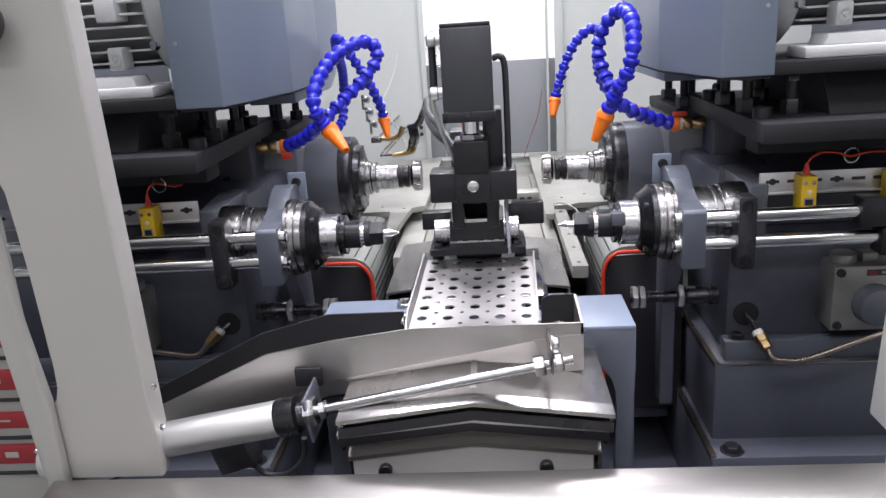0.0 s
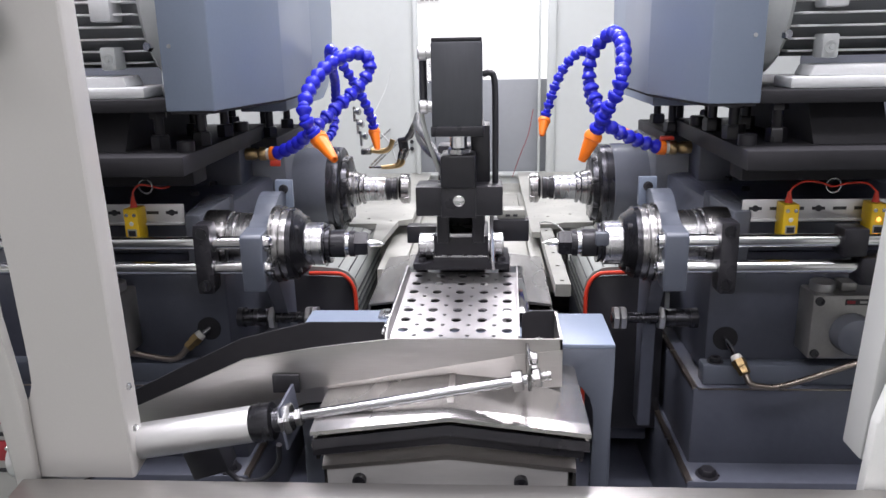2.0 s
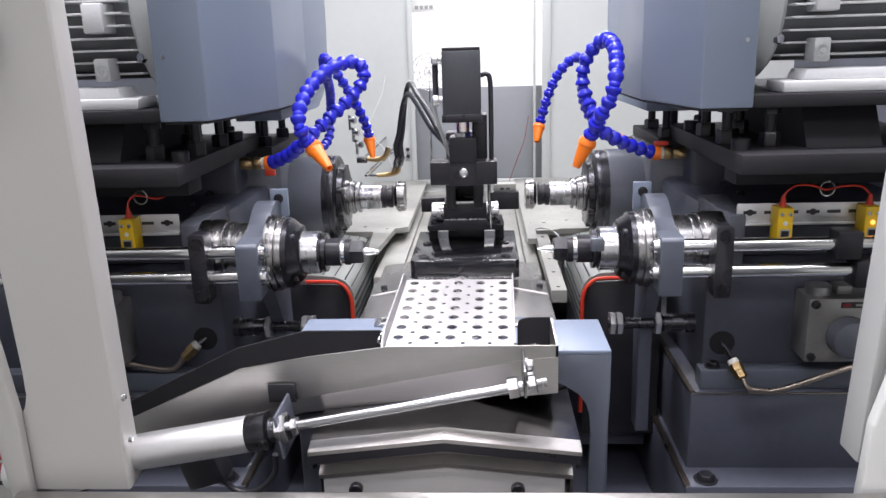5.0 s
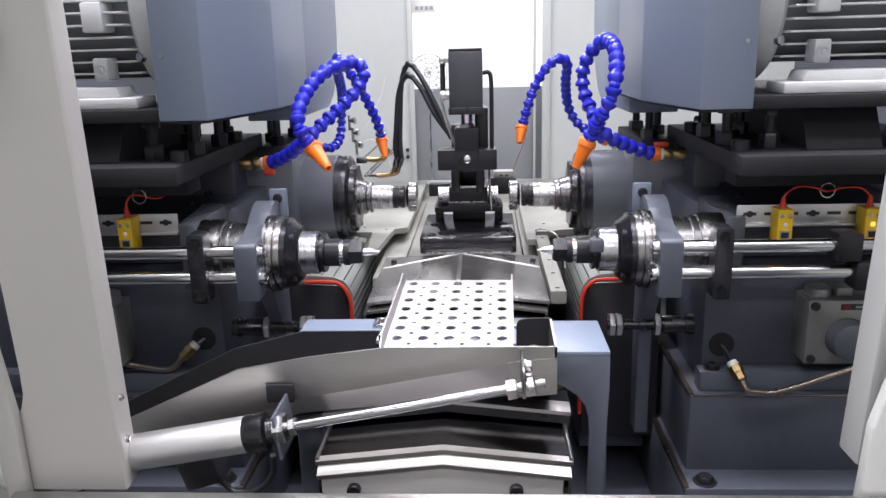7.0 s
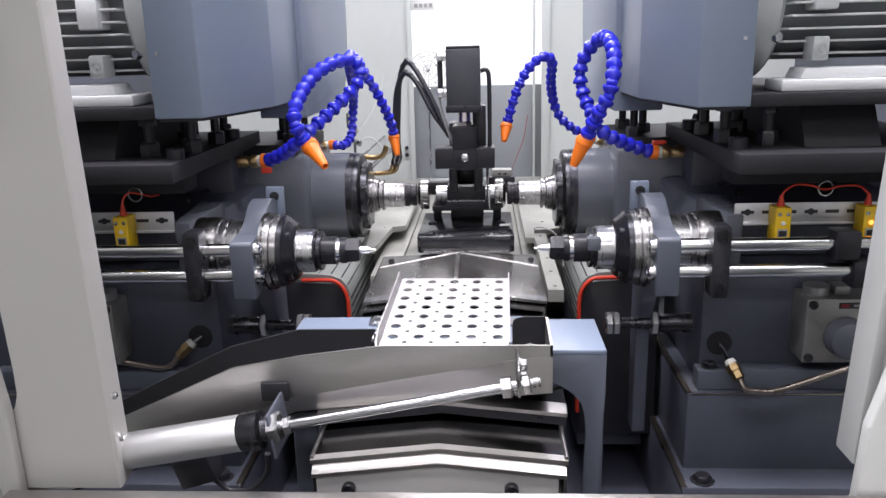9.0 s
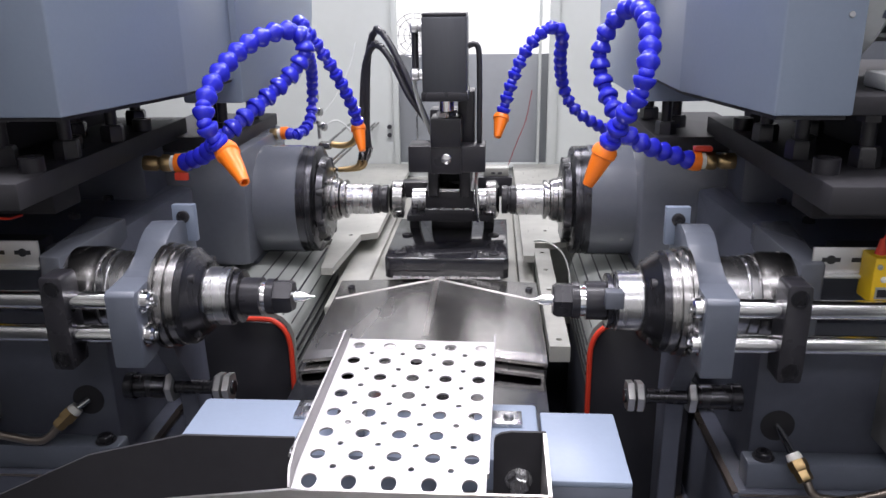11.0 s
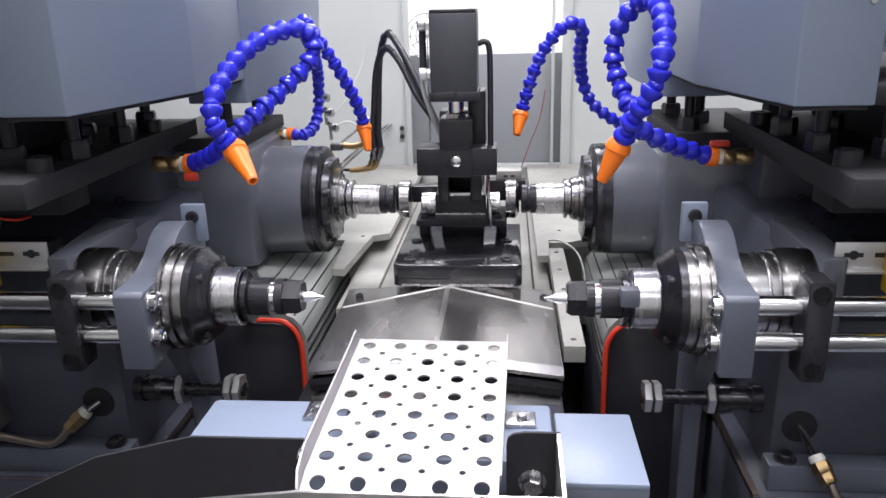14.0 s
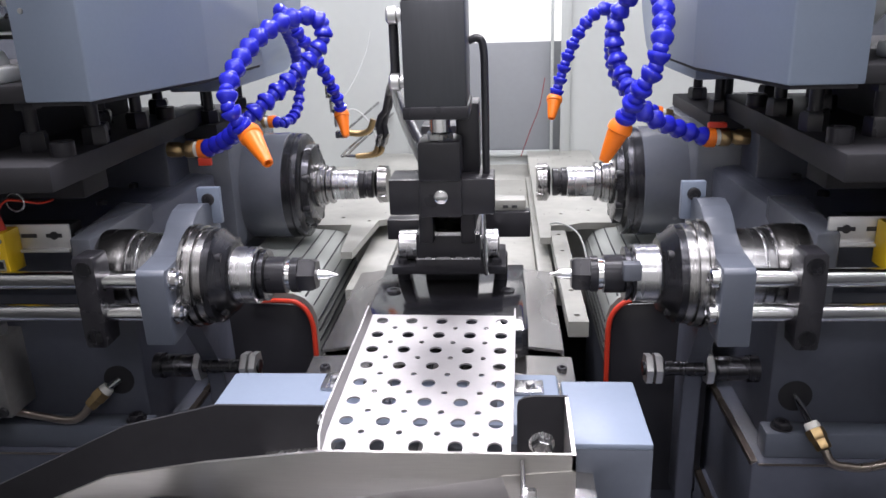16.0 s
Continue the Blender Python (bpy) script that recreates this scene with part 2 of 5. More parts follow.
def plate_with_holes(outline, holes, seg=14):
    """A flat sheet in x, y with round holes of (x, y, r)."""
    bm = bmesh.new()
    edges = []
    for ring in [outline] + [[(x + r * math.cos(2 * math.pi * k / seg), y + r * math.sin(2 * math.pi * k / seg)) for k in range(seg)] for x, y, r in holes]:
        verts = [bm.verts.new((x, y, 0)) for x, y in ring]
        edges += [bm.edges.new((verts[k], verts[(k + 1) % len(verts)])) for k in range(len(verts))]
    bmesh.ops.triangle_fill(bm, use_beauty=True, use_dissolve=False, edges=edges)
    return bm


def thicken(bm, depth):
    made = bmesh.ops.extrude_face_region(bm, geom=list(bm.faces))["geom"]
    for v in made:
        if isinstance(v, bmesh.types.BMVert):
            v.co.z -= depth
    return bm


# ---- hall and enclosure ----
solid("floor", box(-4, 4, -4, 5, -0.1, 0, 0), HALLFLOOR, "grey-green painted concrete floor of the factory hall", kind="structure")
solid("wall_north", box(-4, 4, 4.2, 4.3, 0, 4, 0), HALLWALL, "white painted hall wall behind the machine", kind="structure")
solid("wall_south", box(-4, 4, -4.1, -4, 0, 4, 0), HALLWALL, "white painted hall wall", kind="structure")
solid("wall_east", box(4, 4.1, -4, 4.2, 0, 4, 0), HALLWALL, "white painted hall wall", kind="structure")
solid("wall_west", box(-4.1, -4, -4, 4.2, 0, 4, 0), HALLWALL, "white painted hall wall", kind="structure")
solid("ceiling", box(-4.1, 4.1, -4.1, 4.3, 4, 4.1, 0), HALLWALL, "white hall ceiling", kind="structure")

# machine cabinet walls
BX0, BX1, BZ0 = -0.145, 0.192, 0.925
bm = box(-0.80, BX0, 1.92, 1.96, 0.30, 1.60, 0)
box(BX1, 0.80, 1.92, 1.96, 0.30, 1.60, 0, bm)
box(BX0, BX1, 1.92, 1.96, 0.30, BZ0, 0, bm)
wall_back = solid("cabinet_wall_back", bm, WALLGREY, "pale grey sheet metal back wall of the machine cabinet with an opening", kind="structure")
frame_bm = box(BX0 - 0.004, BX0 + 0.008, 1.908, 1.92, BZ0, 1.6, 0.001)
box(BX1 - 0.008, BX1 + 0.012, 1.908, 1.92, BZ0, 1.6, 0.001, frame_bm)
box(BX0 - 0.004, BX1 + 0.012, 1.912, 1.92, BZ0 - 0.004, BZ0 + 0.002, 0.001, frame_bm)
box(0.164, 0.170, 1.935, 1.955, BZ0, 1.6, 0.001, frame_bm)
solid("trim", frame_bm, WALLGREY, "folded pale grey lip round the opening in the back wall", kind="structure")
panel = solid("guard_panel", box(BX0 - 0.03, BX1 + 0.03, 1.965, 1.975, 0.80, 1.163, 0.001), PANELGREY, "mid grey lower panel behind the opening of the back wall", "panel", kind="structure")
# Side walls take the dark slate so that gaps show shade.
solid("cabinet_wall_left", box(-0.84, -0.80, 0.66, 1.96, 0.30, 1.60, 0), SLATE, "side wall of the machine cabinet, darkened for the shade inside", kind="structure")
solid("cabinet_wall_right", box(0.80, 0.84, 0.66, 1.96, 0.30, 1.60, 0), SLATE, "side wall of the machine cabinet, darkened for the shade inside", kind="structure")
solid("sump_floor", box(-0.80, 0.80, 0.56, 1.92, 0.52, 0.56, 0), SLATE, "dark slate floor of the machine sump", kind="structure")
bm = prism([(1.36, 0.82), (1.92, 0.90), (1.92, 0.87), (1.36, 0.79)], "x", -0.79, 0.79)
solid("chip_pan", bm, PALE, "pale sloping chip pan at the back of the cabinet", kind="structure")
# Black discs stand in for the shade in two small wall holes.
for k, (px, pz) in enumerate(((-0.160, 1.012), (-0.160, 0.994))):
    solid("wall_hole", rod((px, 1.922, pz), (px, 1.914, pz), 0.005, 12), RUBBER, "dark disc standing in for a hole in the back wall", "plug", group="wall plugs")

# front frame: left post with a slot, slat, sill, right post
post = thing("left_front_post", (-0.38, 0.62, 0.86), "warm white powder-coated sheet metal post with a long slot", "post", kind="structure")
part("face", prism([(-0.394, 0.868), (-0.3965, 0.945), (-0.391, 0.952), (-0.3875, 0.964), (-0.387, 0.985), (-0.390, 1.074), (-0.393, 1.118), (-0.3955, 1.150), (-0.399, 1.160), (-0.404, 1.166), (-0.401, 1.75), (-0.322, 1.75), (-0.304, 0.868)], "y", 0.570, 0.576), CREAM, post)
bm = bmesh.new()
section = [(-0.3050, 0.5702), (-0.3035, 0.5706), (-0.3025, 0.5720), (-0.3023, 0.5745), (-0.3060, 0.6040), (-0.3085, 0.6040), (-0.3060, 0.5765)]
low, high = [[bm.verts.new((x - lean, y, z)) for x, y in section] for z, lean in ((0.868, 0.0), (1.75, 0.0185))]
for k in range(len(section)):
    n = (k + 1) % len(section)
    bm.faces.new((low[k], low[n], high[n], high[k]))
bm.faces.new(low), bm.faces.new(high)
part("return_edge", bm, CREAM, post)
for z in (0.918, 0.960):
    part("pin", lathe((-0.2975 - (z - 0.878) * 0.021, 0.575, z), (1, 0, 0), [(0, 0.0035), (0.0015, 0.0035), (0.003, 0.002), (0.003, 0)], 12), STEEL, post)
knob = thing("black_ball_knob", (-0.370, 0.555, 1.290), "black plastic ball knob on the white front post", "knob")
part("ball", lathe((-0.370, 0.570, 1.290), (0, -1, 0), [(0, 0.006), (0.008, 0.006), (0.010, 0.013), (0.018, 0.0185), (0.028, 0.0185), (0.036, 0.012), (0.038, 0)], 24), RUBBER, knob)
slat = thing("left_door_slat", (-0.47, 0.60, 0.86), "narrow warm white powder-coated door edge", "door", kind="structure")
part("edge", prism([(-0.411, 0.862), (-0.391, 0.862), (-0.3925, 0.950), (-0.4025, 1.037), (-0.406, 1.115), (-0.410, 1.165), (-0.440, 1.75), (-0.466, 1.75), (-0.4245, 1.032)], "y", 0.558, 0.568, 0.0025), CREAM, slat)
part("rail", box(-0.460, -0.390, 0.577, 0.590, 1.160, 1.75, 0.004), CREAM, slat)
plate = thing("label_panel", (-0.56, 0.63, 0.95), "pale panel with red warning labels beside the door", "panel")
part("board", box(-0.70, -0.444, 0.620, 0.630, 0.60, 1.75, 0.002), LABELGREY, plate)
for z0, z1 in ((0.986, 1.008), (0.940, 0.962), (0.897, 0.915), (0.856, 0.878)):
    tag = part("label", box(-0.62, -0.447, 0.6165, 0.620, z0, z1, 0.001), LABELRED, plate, "red label with a line of pale writing")
    for j in range(6):
        part("writing_bar", box(-0.600 + j * 0.022, -0.586 + j * 0.022, 0.6158, 0.6165, z0 + 0.008, z1 - 0.008, 0), LABELGREY, tag)
    part("strip", box(-0.62, -0.447, 0.617, 0.620, z0 - 0.013, z0 - 0.010, 0), SMOKE, plate)
    part("rivet", lathe((-0.4555, 0.6165, 0.5 * (z0 + z1) + 0.004), (0, -1, 0), [(0, 0.003), (0.002, 0.002), (0.0025, 0)], 10), CHROME, plate)
sill = thing("front_sill", (0.0, 0.53, 0.84), "grey steel sill rail across the front opening", "sill", kind="structure")
part("top", prism([(0.505, 0.872), (0.550, 0.879), (0.550, 0.845), (0.505, 0.838)], "x", -0.398, 0.62, 0.002), BRUSHED, sill)
part("apron", box(-0.398, 0.62, 0.500, 0.512, 0.40, 0.869, 0.002), CREAM, sill)
rpost = thing("right_front_post", (0.42, 0.62, 0.86), "white powder-coated front post", "post", kind="structure")
part("face", prism([(0.389, 0.876), (0.520, 0.876), (0.520, 1.75), (0.432, 1.75)], "y", 0.604, 0.612, 0.002), LITWHITE, rpost)
part("return_edge", prism([(0.379, 0.876), (0.390, 0.876), (0.433, 1.75), (0.422, 1.75)], "y", 0.602, 0.640, 0.003), LITWHITE, rpost)
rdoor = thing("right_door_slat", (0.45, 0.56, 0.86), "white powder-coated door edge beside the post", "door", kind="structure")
part("edge", prism([(0.359, 0.862), (0.520, 0.862), (0.520, 1.75), (0.475, 1.75), (0.430, 1.22), (0.384, 1.02), (0.3635, 0.94)], "y", 0.553, 0.566, 0.003), LITWHITE, rdoor)

# ---- machine bed ----
bed = thing("machine_bed", (0, 1.3, 0.56), "pale grey cast slide bed along the middle of the machine", "machine bed", kind="structure")
part("casting", box(-0.118, 0.118, 0.64, 1.78, 0.56, 0.838, 0.004), PALE, bed)
part("way", box(-0.105, 0.105, 0.98, 1.78, 0.838, 0.898, 0.003), PALE, bed)
part("side_ledge", box(-0.150, -0.106, 1.15, 1.80, 0.838, 0.900, 0.003), PALE, bed)
part("side_ledge", box(0.106, 0.128, 1.15, 1.80, 0.838, 0.900, 0.003), PALE, bed)
bar = thing("slotted_bar", (0.14, 1.1, 0.905), "pale flat bar with bolt holes along the slide bed", "bar")
bm = plate_with_holes([(0.129, 0.985), (0.151, 0.985), (0.151, 1.322), (0.129, 1.322)], [(0.140, 1.003 + 0.075 * k, 0.0035) for k in range(5)], 12)
for v in bm.verts:
    v.co.z = 0.926
part("strip", thicken(bm, 0.018), PALE, bar)

# pale wing plates beside the bed, cut out above the dark recesses
for outline, hole in (([(0.112, 1.275), (0.127, 1.275), (0.131, 1.335), (0.160, 1.337), (0.178, 1.349), (0.250, 1.349), (0.250, 1.915), (0.112, 1.915)], (0.150, 1.40)),
                      ([(-0.250, 1.349), (-0.176, 1.349), (-0.166, 1.215), (-0.150, 1.215), (-0.137, 1.372), (-0.112, 1.385), (-0.112, 1.915), (-0.250, 1.915)], (-0.152, 1.37))):
    wing = thing("bed_wing_plate", (hole[0], 1.5, 0.908), "oily pale grey steel wing plate beside the slide bed", "plate", "bed wing plates")
    bm = plate_with_holes(outline, [(hole[0], hole[1], 0.0035), (hole[0] + (0.045 if hole[0] > 0 else -0.045), hole[1] + 0.02, 0.0035)], 12)
    for v in bm.verts:
        v.co.z = 0.930
    part("sheet", thicken(bm, 0.010), PALE, wing)
    part("stiffener", box(hole[0] - 0.025, hole[0] + 0.025, 1.45, 1.90, 0.899, 0.9205, 0.002), PALE, wing)
lead = thing("grey_cable", (0.155, 1.30, 0.92), "thin grey cable looping over the dark recess beside the bed", "cable")
part("lead", tube([(0.130, 1.338, 0.932), (0.140, 1.322, 0.938), (0.154, 1.305, 0.938), (0.168, 1.288, 0.930), (0.176, 1.270, 0.910), (0.178, 1.262, 0.880)], 0.0014, 8), CLEAR, lead)

# front bridge
bridge = thing("bridge_frame", (0, 0.78, 0.60), "grey-blue painted steel bridge frame carrying the chute", "frame", kind="structure")
part("beam", box(-0.185, 0.1065, 0.7465, 0.833, 0.875, 0.943, 0.004), PAINT, bridge)
# Leg, front plate and flange are darker than the beam: painted-in shade.
part("leg", prism([(0.747, 0.560), (0.800, 0.560), (0.833, 0.876), (0.747, 0.876)], "x", -0.185, -0.155, 0.003), SHADEDGREY, bridge)
part("end_plate", prism([(0.1085, 0.9385), (0.170, 0.9385), (0.170, 0.900), (0.157, 0.560), (0.140, 0.560), (0.1495, 0.845), (0.1490, 0.866), (0.1450, 0.881), (0.1360, 0.893), (0.1230, 0.902), (0.1085, 0.908)], "y", 0.720, 0.726, 0.001), SHADEDGREY, bridge)
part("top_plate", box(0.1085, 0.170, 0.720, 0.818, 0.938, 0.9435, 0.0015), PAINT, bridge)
part("end_flange", prism([(0.726, 0.560), (0.775, 0.560), (0.818, 0.938), (0.726, 0.938)], "x", 0.165, 0.1695), SHADEDGREY, bridge)
part("gusset", prism([(-0.155, 0.874), (-0.113, 0.874), (-0.155, 0.815)], "y", 0.750, 0.756), PAINT, bridge)

# way covers: fixed front box, middle sheet, top sheet that follows the carriage
def roof(half, eave, ridge, lip, y0, y1, gauge):
    """A shallow gabled cover with folded sides."""
    outer = [(-half, eave - lip), (-half, eave), (0, ridge), (half, eave), (half, eave - lip)]
    inner = [(half - gauge, eave - lip), (half - gauge, eave - gauge), (0, ridge - gauge), (-half + gauge, eave - gauge), (-half + gauge, eave - lip)]
    return prism(outer + inner, "y", y0, y1)


def nosing(half, eave, ridge, drop, y0, y1):
    """The front edge of a cover, which slopes down to its lip."""
    bm = bmesh.new()
    rows = []
    for y, d in ((y1, 0.0), (y0, drop), (y0, drop + 0.004), (y1, drop + 0.004)):
        rows.append([bm.verts.new((x, y, z - d)) for x, z in ((-half, eave), (0, ridge), (half, eave))])
    for k in range(4):
        a, b = rows[k], rows[(k + 1) % 4]
        for j in range(2):
            bm.faces.new((a[j], a[j + 1], b[j + 1], b[j]))
    for j in (0, 2):
        bm.faces.new([r[j] for r in rows])
    return bm


def lip_face(half, eave, ridge, lip, y0, gauge):
    return prism([(-half, eave - lip), (-half, eave), (0, ridge), (half, eave), (half, eave - lip), (0, ridge - lip)], "y", y0, y0 + gauge)


front_cover = thing("front_way_cover", (0, 0.60, 0.60), "fixed stainless front box of the telescopic way cover", "way cover")
part("face_plate", prism([(-0.119, 0.60), (-0.119, 0.865), (-0.004, 0.878), (0.115, 0.865), (0.115, 0.60)], "y", 0.602, 0.606, 0.0008), SATIN, front_cover)
part("hood", roof(0.124, 0.8795, 0.8925, 0.26, 0.612, 0.95, 0.003), SHADEDCOVER, front_cover)
part("hood_nosing", nosing(0.124, 0.8795, 0.8925, 0.0015, 0.604, 0.612), BRUSHED, front_cover)
part("wiper_lip", lip_face(0.123, 0.8770, 0.8900, 0.006, 0.6055, 0.003), BLACK, front_cover, "black wiper lip")
part("nosing", nosing(0.122, 0.8735, 0.8865, 0.0065, 0.5965, 0.606), BRUSHED, front_cover)
for sx in (-1, 1):
    part("hem", rod((sx * 0.1228, 0.606, 0.8795), (sx * 0.1228, 0.80, 0.8795), 0.0022, 10), BRUSHED, front_cover)
part("rear_shield", roof(0.128, 0.908, 0.924, 0.020, 0.952, 1.190, 0.003), COVERSTEEL, front_cover)
for sx in (-0.087, 0.070):
    part("mounting_slot", box(sx - 0.0045, sx + 0.0045, 0.6008, 0.602, 0.826, 0.846, 0), RUBBER, front_cover)
    screw((sx, 0.602, 0.850), (0, -1, 0), 0.0068, front_cover)
middle_cover = thing("middle_way_cover", (0, 0.585, 0.88), "dark-edged middle sheet of the telescopic way cover", "way cover")
part("sheet", roof(0.129, 0.900, 0.914, 0.03, 0.604, 0.99, 0.003), SHADEDCOVER, middle_cover)
part("nosing", nosing(0.129, 0.900, 0.914, 0.004, 0.588, 0.604), BRUSHED, middle_cover)
part("wiper_lip", lip_face(0.128, 0.8945, 0.9085, 0.012, 0.589, 0.003), BLACK, middle_cover, "black wiper lip")
top_cover = thing("top_way_cover", (0, 0.575, 0.92), "worn steel top sheet of the telescopic way cover", "way cover")
bm = bmesh.new()
front = [bm.verts.new(p) for p in ((-0.129, 0.590, 0.918), (0, 0.590, 0.934), (0.129, 0.590, 0.918))]
hip = [bm.verts.new(p) for p in ((-0.129, 0.742, 0.918), (0, 0.776, 0.934), (0.129, 0.742, 0.918))]
rear = [bm.verts.new(p) for p in ((-0.129, 0.800, 0.921), (0, 0.800, 0.926), (0.129, 0.800, 0.921))]
for a, b in ((front, hip), (hip, rear)):
    for k in range(2):
        bm.faces.new((a[k], a[k + 1], b[k + 1], b[k]))
part("sheet", thicken(bm, 0.003), COVERSTEEL, top_cover)
for sx in (-1, 1):
    part("side_fold", box(sx * 0.1265, sx * 0.1290, 0.590, 0.800, 0.894, 0.9165, 0), COVERSTEEL, top_cover)
part("nosing", nosing(0.129, 0.918, 0.934, 0.0020, 0.574, 0.590), COVERSTEEL, top_cover)
part("wiper_lip", lip_face(0.128, 0.907, 0.923, 0.010, 0.576, 0.003), BLACK, top_cover, "black wiper lip")
part("crease", prism([(0.60, 0.9325), (0.77, 0.9325), (0.77, 0.9346), (0.60, 0.9346)], "x", -0.0030, 0.0030), BRUSHED, top_cover)
for sx in (-1, 1):
    part("hip_weld", rod((sx * 0.127, 0.743, 0.9178), (0, 0.776, 0.9337), 0.0015, 8), BRUSHED, top_cover)
for sx in (-0.112, 0.118):
    screw((sx, 0.775, 0.9185), (0, 0, 1), 0.005, top_cover)

for cover in (front_cover, middle_cover, top_cover):
    cover.location.x -= 0.003 if cover is top_cover else 0.006

# chute and its cylinder
trough = thing("steel_chute", (-0.1, 0.70, 0.90), "brushed stainless chute falling to one side", "chute")
TOPS = [(-0.46, 0.838), (-0.334, 0.898), (-0.217, 0.951), (-0.144, 0.964), (-0.063, 0.974), (0.107, 0.974)]
FOLD = [(0.107, 0.962), (0.062, 0.957), (-0.158, 0.918), (-0.46, 0.800)]
part("front_wall", prism(TOPS + FOLD, "y", 0.658, 0.6605), BRUSHED, trough)
part("end_tab", prism([(0.058, 0.9575), (0.107, 0.9625), (0.107, 0.9235), (0.070, 0.9200)], "y", 0.6572, 0.6594), BRUSHED, trough)
bm = bmesh.new()
low = [(0.107, 0.921), (0.062, 0.918), (-0.158, 0.896), (-0.46, 0.785)]
for dy in (0.0, 0.0025):
    vs = [[bm.verts.new((x, 0.658 + dy, z)) for x, z in FOLD], [bm.verts.new((x, 0.671 + dy, z)) for x, z in low]]
    for k in range(3):
        bm.faces.new((vs[0][k], vs[0][k + 1], vs[1][k + 1], vs[1][k]))
part("sloping_bottom", bm, BRUSHED, trough)
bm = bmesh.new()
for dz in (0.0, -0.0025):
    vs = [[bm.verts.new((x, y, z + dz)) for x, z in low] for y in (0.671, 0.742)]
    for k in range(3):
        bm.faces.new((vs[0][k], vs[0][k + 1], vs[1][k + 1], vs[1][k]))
# Inside faces of the chute are darkened: trough shade put into their colour.
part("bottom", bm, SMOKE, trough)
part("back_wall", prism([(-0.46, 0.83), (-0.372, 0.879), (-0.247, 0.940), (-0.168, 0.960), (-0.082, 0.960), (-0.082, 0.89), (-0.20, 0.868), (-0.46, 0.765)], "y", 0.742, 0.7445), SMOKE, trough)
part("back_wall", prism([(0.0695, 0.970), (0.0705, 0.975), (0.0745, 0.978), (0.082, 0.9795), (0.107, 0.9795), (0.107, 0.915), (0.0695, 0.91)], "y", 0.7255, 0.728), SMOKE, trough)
part("end_plate", prism([(0.658, 0.962), (0.658, 0.974), (0.728, 0.9795), (0.728, 0.915), (0.671, 0.921)], "x", 0.1045, 0.107), BRUSHED, trough)
part("bolt", hexagon((0.088, 0.7255, 0.940), (0, -1, 0), 0.008, 0.010, 0.010), STEEL, trough)
cyl = thing("pneumatic_cylinder", (-0.2, 0.600, 0.90), "round aluminium pneumatic cylinder with an extended rod", "cylinder")
AX = Vector((1, 0, 0.175)).normalized()
HEAD = Vector((-0.180, 0.600, 0.9120))
part("barrel", lathe(HEAD - AX * 0.26, AX, [(0, 0.017), (0.002, 0.0175), (0.245, 0.0175), (0.247, 0.0170)], 36), ALU, cyl)
part("end_cap", lathe(HEAD - AX * 0.013, AX, [(0, 0.0175), (0.002, 0.0184), (0.020, 0.0184), (0.022, 0.012), (0.030, 0.011)], 36), DARKSTEEL, cyl, "dark end cap")
part("rod", rod(HEAD, HEAD + AX * 0.253 + Vector((0, 0, 0.0025)), 0.0050, 20), POLISHED, cyl)
part("nut", hexagon(HEAD + AX * 0.016, AX, 0.0155, 0.010), STEEL, cyl)
part("nut", hexagon(HEAD + AX * 0.030, AX, 0.009, 0.006), STEEL, cyl)
bm = box(-0.163, -0.160, 0.588, 0.642, 0.886, 0.930, 0.001)
bmesh.ops.rotate(bm, verts=bm.verts, cent=HEAD, matrix=Matrix.Rotation(-0.135, 3, "Y"))
part("bracket_plate", bm, SLATE, cyl, "dark steel mounting plate")
bm = box(-0.188, -0.160, 0.6535, 0.657, 0.916, 0.936, 0.001)
part("bracket_flange", bm, SMOKE, cyl)
END = HEAD + AX * 0.253 + Vector((0, 0, 0.0025))
part("rod_nut", hexagon(END - AX * 0.014, AX, 0.0105, 0.010), GRIMY, cyl)
part("rod_bracket", box(END.x + 0.001, END.x + 0.004, 0.602, 0.657, END.z - 0.014, END.z + 0.013, 0.001), GRIMY, cyl)
part("rod_nut", hexagon(END + AX * 0.006, AX, 0.0095, 0.007), GRIMY, cyl)
part("rod_stud", rod(END + AX * 0.004, END + AX * 0.022, 0.0045, 14), GRIMY, cyl)
for dz in (0.012, 0.022):
    part("bracket_screw", hexagon((END.x + 0.004, 0.612, END.z + dz - 0.006), (1, 0, 0), 0.006, 0.006, 0.007), GRIMY, cyl)

# small valve and hose below the cylinder
valve = thing("pneumatic_valve", (-0.26, 0.63, 0.85), "small black valve block with a hose under the cylinder", "valve")
bm = box(-0.275, -0.235, 0.625, 0.655, 0.835, 0.868, 0.003)
bmesh.ops.rotate(bm, verts=bm.verts, cent=(-0.255, 0.64, 0.85), matrix=Matrix.Rotation(-0.3, 3, "Y"))
part("block", bm, RUBBER, valve)
part("hose", tube([(-0.24, 0.64, 0.835), (-0.225, 0.64, 0.822), (-0.20, 0.635, 0.828), (-0.18, 0.625, 0.852), (-0.176, 0.62, 0.876)], 0.003), RUBBER, valve)
part("hose", tube([(-0.275, 0.64, 0.86), (-0.30, 0.64, 0.875), (-0.33, 0.645, 0.87)], 0.003), RUBBER, valve)

# perforated tray
tray = thing("perforated_tray", (0, 0.80, 0.95), "bright perforated sheet metal tray sloping to the chute", "tray")
TX0, TX1, TY0, TY1 = -0.0700, 0.0670, 0.6880, 0.8990
holes = []
for j in range(8):
    for i in range(5):
        holes.append((-0.0585 + i * 0.0285, 0.8866 - j * 0.0272, 0.0057))
    for i in range(4):
        if j < 7:
            holes.append((-0.0442 + i * 0.0285, 0.8730 - j * 0.0272, 0.0025))
